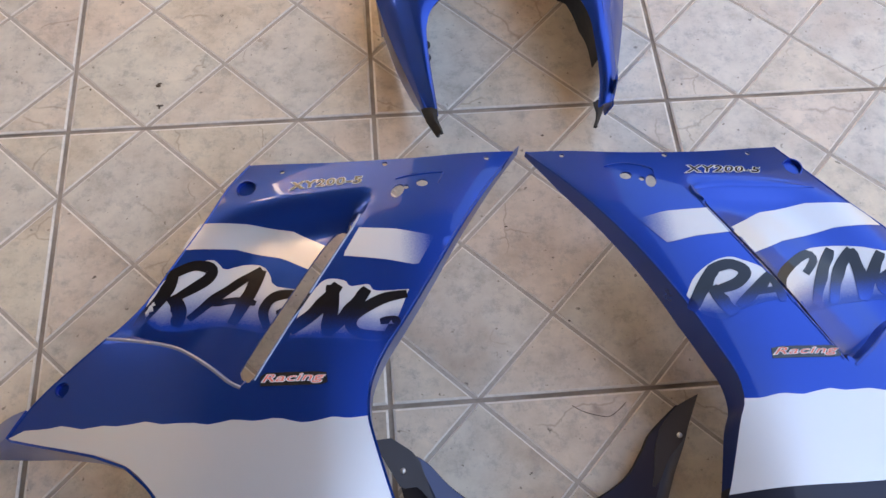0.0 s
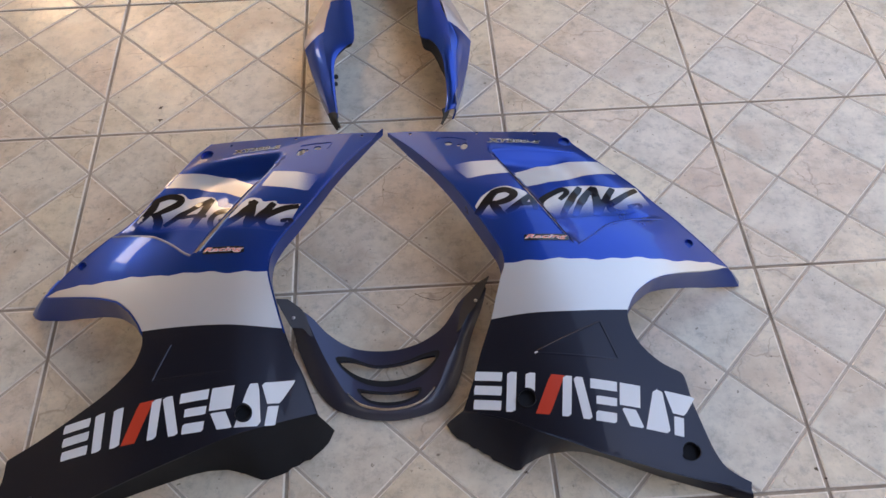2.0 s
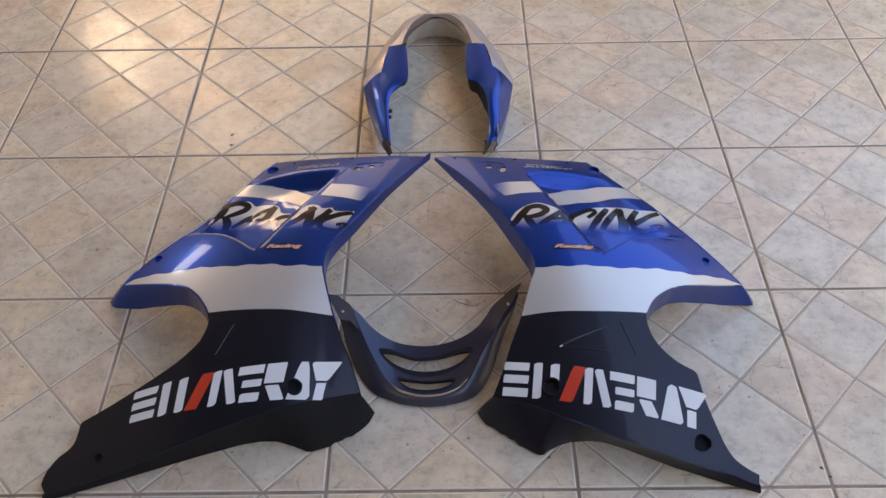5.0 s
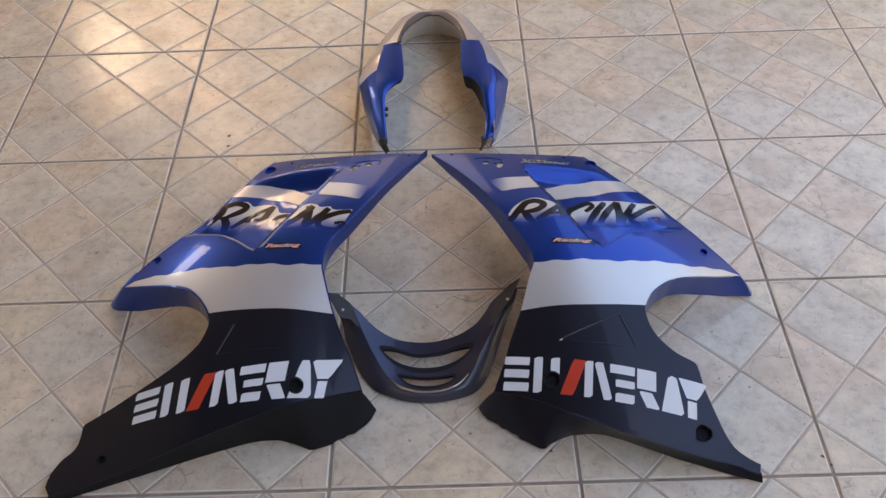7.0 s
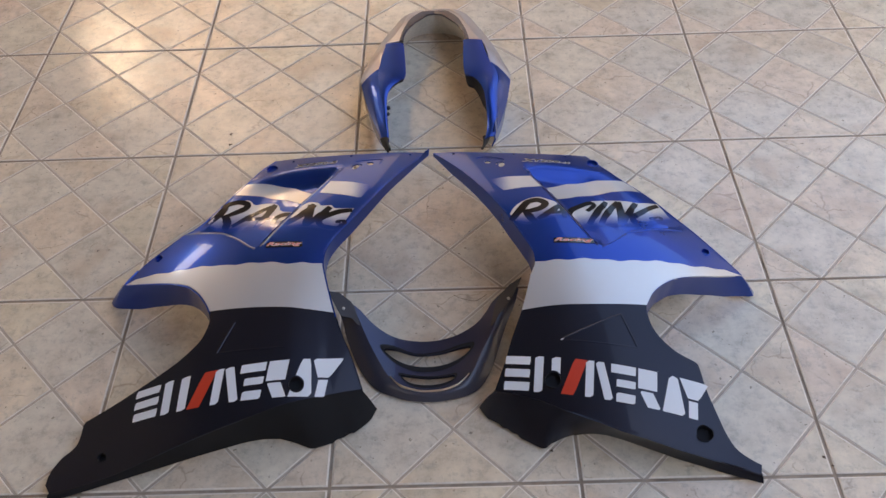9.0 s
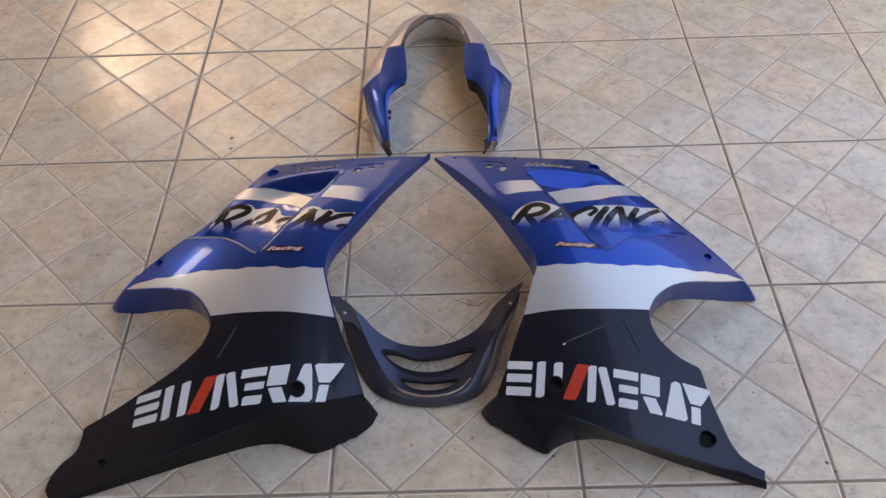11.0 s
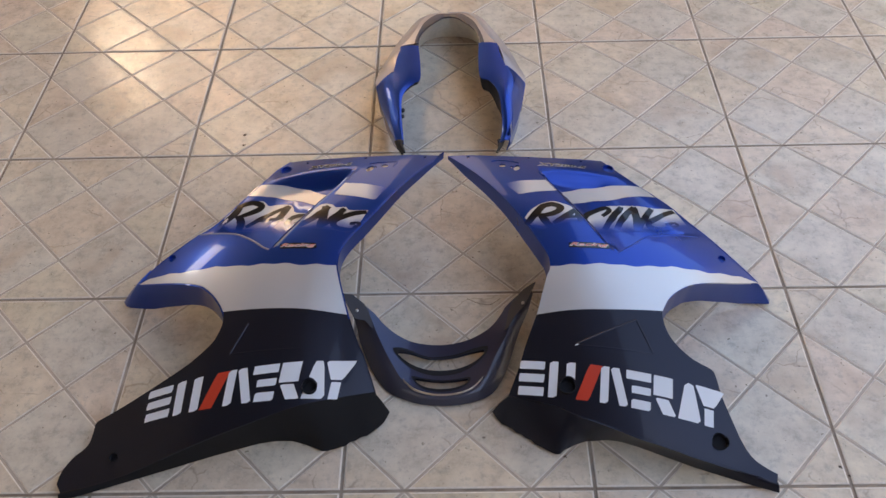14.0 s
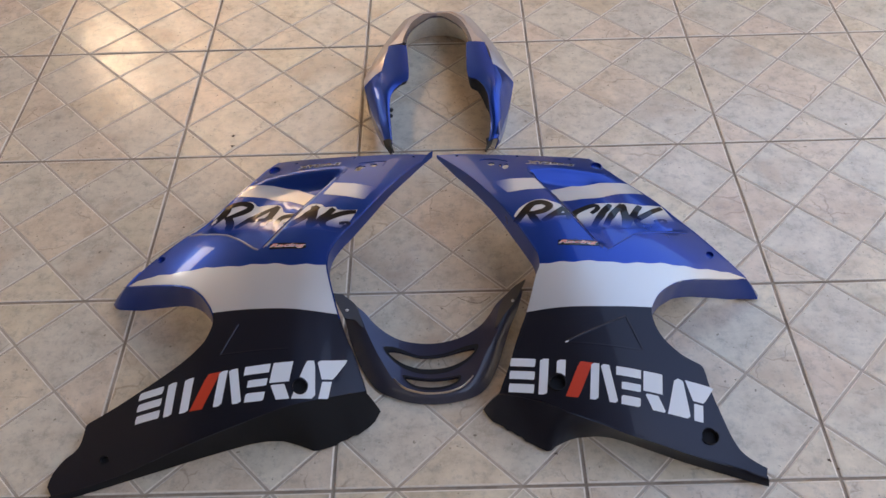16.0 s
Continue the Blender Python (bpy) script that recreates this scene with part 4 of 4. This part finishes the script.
        part("rivet", bm, CHROME, plate, "dull zinc rivet")


chin()


# ---- tail piece ----
def tail():
    xc = 0.1465
    ob = thing("tail_fairing", (xc, 0.15, 0.0), "blue and silver lacquered plastic motorcycle tail fairing on tiles", "motorcycle fairing")
    n = 44
    # lines of the two arms: w from the middle, y, z
    arms = {
        -1: dict(
            inner=[(0.08, -0.0477, 0.061), (0.081, -0.0331, 0.066), (0.083, -0.00965, 0.072), (0.085, 0.0195, 0.078), (0.085, 0.04735, 0.083), (0.079, 0.06975, 0.085), (0.065, 0.08773, 0.0865), (0.0532, 0.0988, 0.0879), (0.0539, 0.1446, 0.0924), (0.0578, 0.1894, 0.0969)],
            ridge=[(0.085, -0.042, 0.064), (0.088, -0.023, 0.070), (0.091, -0.004, 0.0745), (0.094, 0.026, 0.080), (0.098, 0.056, 0.0855), (0.101, 0.083, 0.0882), (0.1019, 0.1195, 0.0905), (0.097, 0.1577, 0.0942), (0.0907, 0.1874, 0.0975)],
            bevel=[(0.088, -0.042, 0.0596), (0.095, -0.028, 0.0633), (0.099, -0.010, 0.0674), (0.104, 0.017, 0.0716), (0.108, 0.044, 0.0766), (0.113, 0.072, 0.0806), (0.115, 0.090, 0.0826), (0.1049, 0.1185, 0.09)],
            outer=[(0.094, -0.041, 0.054), (0.100, -0.021, 0.055), (0.112, 0.016, 0.057), (0.125, 0.060, 0.060), (0.136, 0.106, 0.066)]),
        1: dict(
            inner=[(0.086, -0.04885, 0.06), (0.091, -0.0254, 0.065), (0.092, -0.0031, 0.071), (0.091, 0.02205, 0.078), (0.089, 0.04905, 0.084), (0.082, 0.0726, 0.086), (0.07, 0.09058, 0.0875), (0.0551, 0.1008, 0.0879), (0.0535, 0.1476, 0.0924), (0.055, 0.1915, 0.0969)],
            ridge=[(0.097, -0.044, 0.062), (0.101, -0.027, 0.067), (0.103, 0.001, 0.074), (0.102, 0.034, 0.082), (0.102, 0.064, 0.089), (0.1026, 0.1015, 0.0897), (0.102, 0.1269, 0.0919), (0.0945, 0.1556, 0.0945), (0.0889, 0.1885, 0.0975)],
            bevel=[(0.100, -0.042, 0.060), (0.105, -0.026, 0.064), (0.108, 0.002, 0.071), (0.109, 0.034, 0.0785), (0.111, 0.064, 0.0845), (0.1142, 0.0903, 0.0877), (0.105, 0.1259, 0.0916)],
            outer=[(0.102, -0.042, 0.054), (0.105, -0.024, 0.055), (0.116, 0.012, 0.057), (0.129, 0.064, 0.060), (0.137, 0.108, 0.066)])}
    skirt = smooth_line([(0.136, 0.107, 0.066), (0.137, 0.120, 0.069), (0.133, 0.137, 0.070), (0.127, 0.155, 0.070), (0.120, 0.182, 0.070), (0.102, 0.240, 0.066), (0.081, 0.297, 0.060), (0.063, 0.340, 0.055), (0.042, 0.357, 0.051), (0.020, 0.364, 0.047), (0.0, 0.366, 0.045)], n)
    shoulder = smooth_line([(0.1035, 0.122, 0.0907), (0.0998, 0.1546, 0.0942), (0.0913, 0.1859, 0.0973), (0.0756, 0.2138, 0.0954), (0.0605, 0.2606, 0.09), (0.052, 0.297, 0.081), (0.033, 0.352, 0.059), (0.018, 0.362, 0.054), (0.0, 0.364, 0.052)], n)
    foot2 = skirt * (0.97, 0.995, 0.0)
    foot2[:, 2] = 0.003
    # rear hoop, from the pad round to the middle
    rim = smooth_line([(0.0583, 0.1925, 0.0966), (0.0571, 0.2117, 0.0948), (0.0515, 0.2376, 0.0915), (0.0401, 0.2641, 0.0876), (0.026, 0.308, 0.070), (0.014, 0.338, 0.058), (0.0, 0.347, 0.054)], n)
    rim2 = smooth_line([(0.0667, 0.1946, 0.0972), (0.0621, 0.2249, 0.0942), (0.0554, 0.2566, 0.0903), (0.047, 0.295, 0.081), (0.029, 0.350, 0.060), (0.015, 0.359, 0.055), (0.0, 0.361, 0.053)], n)
    top0 = smooth_line([(0.0893, 0.1874, 0.0975), (0.0756, 0.2138, 0.0954), (0.0605, 0.2606, 0.09), (0.052, 0.297, 0.081), (0.033, 0.352, 0.059), (0.018, 0.362, 0.054), (0.0, 0.364, 0.052)], n)
    rim2 = rim + 0.8 * (rim2 - rim)
    low = smooth_line([(0.112, 0.160, 0.003), (0.108, 0.195, 0.003), (0.092, 0.245, 0.003), (0.074, 0.297, 0.003), (0.052, 0.336, 0.003), (0.026, 0.352, 0.003), (0.0, 0.355, 0.003)], n)

    def whole(line):
        """Both halves of a line, from one side to the other."""
        p = np.array(line)
        q = np.concatenate([p, (p * (-1, 1, 1))[-2::-1]])
        q[:, 0] += xc
        return q

    def world_of(line, side):
        p = np.array(line)
        p[:, 0] = xc + side * p[:, 0]
        return p

    for side in (-1, 1):
        w = lambda q: world_of(q, side)
        arm = arms[side]
        inner, ridge, bevel, outer = (smooth_line(arm[k], n) for k in ("inner", "ridge", "bevel", "outer"))
        lower_ridge = smooth_line(arm["ridge"][:7], n)
        foot = outer * (0.95, 1.0, 0.0)
        foot[:, 2] = np.interp(outer[:, 1], [-0.045, 0.0, 0.05], [0.040, 0.015, 0.003])
        drop = inner + np.array([0.003, 0.0, 0.0])
        if side < 0:
            drop[:, 2] = inner[:, 2] - 0.007
        else:
            drop[:, 2] = inner[:, 2] - np.interp(inner[:, 1], [0.010, 0.020, 0.07, 0.10, 0.16], [0.006, 0.040, 0.045, 0.020, 0.012])
        pad = part("seat_rail_cover", ruled(w(inner), w(ridge), 4, 0.0022, 0.002), BLUE, ob)
        part("inner_wall", ruled(w(inner), w(drop), 3, 0), RAW, pad, "black inner wall")
        part("edge_bevel", ruled(w(lower_ridge), w(bevel), 6, 0.002, 0.0003), BLUE, pad)
        part("side_wall", ruled(w(bevel), w(outer), 6, 0.002, 0.003), BLUE, ob)
        part("side_wall_foot", ruled(w(outer), w(foot), 3, 0.002), BLUE, ob)
        part("rear_quarter", ruled(w(shoulder - (0.0025, 0, 0)), w(skirt), 8, 0.002, 0.003), SILVER, ob, "silver lacquered rear quarter")
        part("rear_quarter_foot", ruled(w(skirt), w(foot2), 3, 0.002), SILVER, ob)
        if side > 0:
            a, b = w(np.array([[0.058, 0.104, 0.0895], [0.094, 0.103, 0.0905]])), w(np.array([[0.058, 0.100, 0.0890], [0.094, 0.099, 0.0900]]))
            part("cross_ridge", ruled(resample(a, 8), resample(b, 8), 4, 0, 0.0012), BLUE, pad)
        # pointed black tongue at the front of each arm
        a = w(np.array([[0.081, -0.042, 0.062], [0.082, -0.055, 0.061], [0.079, -0.070, 0.059]]))
        b = w(np.array([[0.095, -0.036, 0.056], [0.090, -0.052, 0.056], [0.0805, -0.071, 0.057]]))
        if side < 0:
            for y0, r in ((0.045, 0.0045), (0.028, 0.004)):
                bm = bmesh.new()
                bmesh.ops.create_icosphere(bm, subdivisions=2, radius=r, matrix=Matrix.Translation((xc - 0.0845, y0, 0.060)) @ Matrix.Diagonal((0.8, 1.1, 0.8, 1)))
                part("fixing_lug", bm, RAW, pad, "black fixing lug")
        part("tongue", ruled(resample(a, 8), resample(b, 8), 3, 0.003, 0.003), RAW, ob, "pointed black tongue")
    hoop = part("hoop_rim", ruled(whole(rim), whole(rim2), 2, 0.002, 0.0012), SHEEN, ob, "dark plastic hoop rim")
    part("hoop_inner_wall", ruled(whole(rim - (0, 0, 0.002)), whole(low), 8, 0, 0.002), PALE, hoop, "pale inner wall")
    part("hoop_top", ruled(whole(rim2), whole(top0), 2, 0.0015), SILVER, ob)


tail()


# ---- small dirt on the floor ----
def crumb(x, y, size, seed):
    rnd = random.Random(seed)
    bm = bmesh.new()
    for k in range(4):
        r = size * rnd.uniform(0.3, 0.75)
        bits = bmesh.ops.create_icosphere(bm, subdivisions=2, radius=r)["verts"]
        dx, dy, turn = rnd.uniform(-1.1, 1.1) * size * (k > 0), rnd.uniform(-0.9, 0.9) * size * (k > 0), rnd.uniform(1.0, 1.9)
        for v in bits:
            v.co *= 0.6 + 0.8 * rnd.random()
            v.co = (v.co.x * turn + dx, v.co.y + dy, v.co.z * 0.35 + r * 0.2)
    ob = thing("dirt_crumb", (x, y, 0.0), "small crumbled speck of brown dirt on a floor tile", "dirt", "crumbs on the floor")
    bmesh.ops.translate(bm, vec=(x, y, 0.0), verts=bm.verts)
    part("crumb", bm, DIRT, ob)


for k, (x, y, size) in enumerate([(-0.237, 0.056, 0.0045), (-0.234, 0.027, 0.0035), (0.130, -0.148, 0.0018), (0.180, -0.257, 0.0022), (-0.285, -0.176, 0.0018), (0.183, -0.038, 0.002),
                                  (0.653, -0.634, 0.0035), (0.660, -0.646, 0.0025), (0.560, -0.505, 0.0022), (0.295, -0.614, 0.003), (0.351, 0.020, 0.0018), (-0.311, 0.055, 0.0016), (0.123, -0.402, 0.0018), (0.894, 0.042, 0.0025)]):
    crumb(x, y, size * 0.6, k)


def thread():
    cu = bpy.data.curves.new("thread", "CURVE")
    cu.dimensions, cu.bevel_depth, cu.bevel_resolution = "3D", 0.00035, 1
    pts = smooth_line([(0.170, -0.342), (0.179, -0.348), (0.189, -0.352), (0.202, -0.355), (0.211, -0.351), (0.221, -0.343)], 16)
    sp = cu.splines.new("POLY")
    sp.points.add(len(pts) - 1)
    for p, q in zip(sp.points, pts):
        p.co = (q[0], q[1], 0.0005, 1)
    cu.materials.append(DIRT)
    tagged(new("thread", cu), "thin dark curled thread lying on a floor tile", "thread")


thread()


# ---- the room ----
X0, X1, Y0, Y1, ZC = -2.6, 4.6, -2.6, 3.45, 4.0
EAVE = 1.2        # the roof ends here; beyond it the yard lies open to the sky


def wall(name, boxes, mat, label):
    bm = bmesh.new()
    for lo, hi in boxes:
        box(bm, lo, hi)
    me = bpy.data.meshes.new(name)
    bm.to_mesh(me)
    bm.free()
    me.materials.append(mat)
    return tagged(new(name, me), label, "wall" if "wall" in name else name, kind="structure")


W = 0.15
# openings here and in the south wall are added for the glowing sheets
wall("wall_north", [((X0 - W, Y1, 0), (-2.12, Y1 + W, ZC)), ((-2.12, Y1, 0), (-1.75, Y1 + W, 1.95)), ((-2.12, Y1, 2.5), (-1.75, Y1 + W, ZC)), ((-1.75, Y1, 0), (-1.6, Y1 + W, ZC)), ((-1.6, Y1, 0), (0.1, Y1 + W, 1.2)), ((-1.6, Y1, 3.3), (0.1, Y1 + W, ZC)), ((0.1, Y1, 0), (EAVE, Y1 + W, ZC))], PLASTER, "ochre plastered wall with two openings added for light")
# dark colour stands for a shaded wall mirrored in the panels
wall("wall_yard", [((EAVE, Y1, 0), (X1 + W, Y1 + W, 2.7))], SHADED_RENDER, "unseen yard wall coloured dark for shade mirrored in the paint")
wall("wall_south", [((X0 - W, Y0 - W, 0), (-2.3, Y0, ZC)), ((-2.3, Y0 - W, 0), (-0.7, Y0, 1.2)), ((-2.3, Y0 - W, 2.6), (-0.7, Y0, ZC)), ((-0.7, Y0 - W, 0), (EAVE, Y0, ZC)), ((EAVE, Y0 - W, 0), (X1 + W, Y0, 1.6))], BROWN_WALL, "brown painted wall, opening added for fill, lower along the yard")
wall("wall_west", [((X0 - W, Y0, 0), (X0, 1.65, ZC)), ((X0 - W, 2.75, 0), (X0, Y1, ZC)), ((X0 - W, 1.65, 0), (X0, 2.75, 1.35)), ((X0 - W, 1.65, 1.9), (X0, 2.75, ZC))], OCHRE, "dull ochre wall with a small window opening")
# unseen wall; grey and height chosen to curb reflections and sky light
wall("wall_east", [((X1, Y0, 0), (X1 + W, Y1, 3.0))], RENDER_COAT, "unseen grey yard wall added to limit sky light")
wall("ceiling", [((X0 - W, Y0 - W, ZC), (EAVE, Y1 + W, ZC + 0.12))], CEILING, "brown board porch roof")

bm = bmesh.new()
for lo, hi in (((X0 - 0.10, 1.65, 1.35), (X0 - 0.05, 2.75, 1.39)), ((X0 - 0.10, 1.65, 1.86), (X0 - 0.05, 2.75, 1.90)), ((X0 - 0.10, 1.65, 1.39), (X0 - 0.05, 1.69, 1.86)),
               ((X0 - 0.10, 2.71, 1.39), (X0 - 0.05, 2.75, 1.86))):
    box(bm, lo, hi)
me = bpy.data.meshes.new("window_1")
bm.to_mesh(me)
bm.free()
me.materials.append(TIMBER)
tagged(new("window_1", me), "small dark timber window frame", "window", kind="structure")

# added glowing sheets behind the openings: floor glare, floor fill, fill from the south
for x0, x1, y, mat, words in ((-2.9, -1.69, Y1 + 0.5, GLARE_GLOW, "added warm glowing sheet that makes the floor glare"), (-1.68, 0.4, Y1 + 0.5, FLOOR_GLOW, "added faint warm glowing sheet that brightens the floor"),
                              (-3.4, 0.2, Y0 - 0.6, FILL_GLOW, "added glowing sheet behind the camera for fill light")):
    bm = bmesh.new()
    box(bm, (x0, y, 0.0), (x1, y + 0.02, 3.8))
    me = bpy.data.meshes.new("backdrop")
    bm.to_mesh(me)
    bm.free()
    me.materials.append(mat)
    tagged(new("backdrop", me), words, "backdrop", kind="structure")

# ---- floor ----
bm = bmesh.new()
box(bm, (X0 - W, Y0 - W, -0.10), (X1 + W, Y1 + W, -0.0019))
me = bpy.data.meshes.new("floor")
bm.to_mesh(me)
bm.free()
me.materials.append(GROUT)
floor = tagged(new("floor", me), "glazed stone-look floor tiles with moulded diamond pattern and brown grout", "floor", kind="structure")


def clipped(poly, a, b, c):
    """The part of a convex polygon where a x + b y >= c."""
    out = []
    for p, q in zip(poly, poly[1:] + poly[:1]):
        dp, dq = a * p[0] + b * p[1] - c, a * q[0] + b * q[1] - c
        if dp >= 0:
            out.append(p)
        if (dp >= 0) != (dq >= 0):
            f = dp / (dp - dq)
            out.append((p[0] + f * (q[0] - p[0]), p[1] + f * (q[1] - p[1])))
    return out


def diamond(cx, cy, shrink, edge):
    """A diamond of the moulded pattern, cut at the tile's border."""
    h = TILE / 4 - shrink * math.sqrt(2)
    poly = [(cx - h, cy), (cx, cy - h), (cx + h, cy), (cx, cy + h)]
    for a, b, c in ((1, 0, edge), (-1, 0, edge - TILE), (0, 1, edge), (0, -1, edge - TILE)):
        poly = clipped(poly, a, b, c) if poly else poly
    return poly


def tile_mesh(seed):
    rnd = random.Random(seed)
    bm = bmesh.new()
    g = TILE / 4
    base = [bm.verts.new(p) for p in ((0.0021, 0.0021, -0.0010), (TILE - 0.0021, 0.0021, -0.0010), (TILE - 0.0021, TILE - 0.0021, -0.0010), (0.0021, TILE - 0.0021, -0.0010))]
    bm.faces.new(base).material_index = 1
    low = [bm.verts.new((v.co.x, v.co.y, -0.0034)) for v in base]
    for i in range(4):
        bm.faces.new([low[i], low[(i + 1) % 4], base[(i + 1) % 4], base[i]]).material_index = 1
    for i in range(5):
        for j in range(5):
            if (i + j) % 2:
                continue
            outer = diamond(i * g, j * g, 0.0017, 0.0022)
            inner = diamond(i * g, j * g, 0.0034, 0.0046)
            if len(outer) < 3 or len(inner) != len(outer):
                continue
            dz = rnd.uniform(-0.00012, 0.00012)
            a = [bm.verts.new((x, y, -0.0011)) for x, y in outer]
            b = [bm.verts.new((x, y, dz)) for x, y in inner]
            bm.faces.new(b).material_index = 0 if i % 2 else 3
            for k in range(len(a)):
                bm.faces.new([a[k], a[(k + 1) % len(a)], b[(k + 1) % len(a)], b[k]]).material_index = 2
    bmesh.ops.recalc_face_normals(bm, faces=bm.faces[:])
    me = bpy.data.meshes.new("tile")
    bm.to_mesh(me)
    bm.free()
    for m in (TILE_GREY, GROOVE, EDGE, TILE_ROSY):
        me.materials.append(m)
    return me


TILES = [tile_mesh(k) for k in range(3)]
rnd = random.Random(5)
for i in range(-6, 7):
    for j in range(-6, 7):
        ob = new("tile", TILES[rnd.randrange(3)])
        ob.parent = floor
        ob.location = (i * TILE, j * TILE, rnd.uniform(-0.0002, 0.0002))

# tiles further off, in one piece
far = TILES[0]
fv = np.array([tuple(v.co) for v in far.vertices])
ff = [tuple(p.vertices) for p in far.polygons]
fm = [p.material_index for p in far.polygons]
verts, faces, mats = [], [], []
for i in range(-8, 14):
    for j in range(-11, 11):
        if -6 <= i < 7 and -6 <= j < 7:
            continue
        if i * TILE < X0 - 0.1 or (i + 1) * TILE > X1 + 0.1 or j * TILE < Y0 - 0.1 or (j + 1) * TILE > Y1 + 0.1:
            continue
        k = len(verts)
        verts += [tuple(p) for p in fv + [i * TILE, j * TILE, 0]]
        faces += [tuple(k + a for a in f) for f in ff]
        mats += fm
me = bpy.data.meshes.new("floor_tiles")
me.from_pydata(verts, [], faces)
me.polygons.foreach_set("material_index", mats)
for m in (TILE_GREY, GROOVE, EDGE, TILE_ROSY):
    me.materials.append(m)
rest = new("floor_tiles", me)
rest.parent = floor
tagged(rest, kind="stuff")
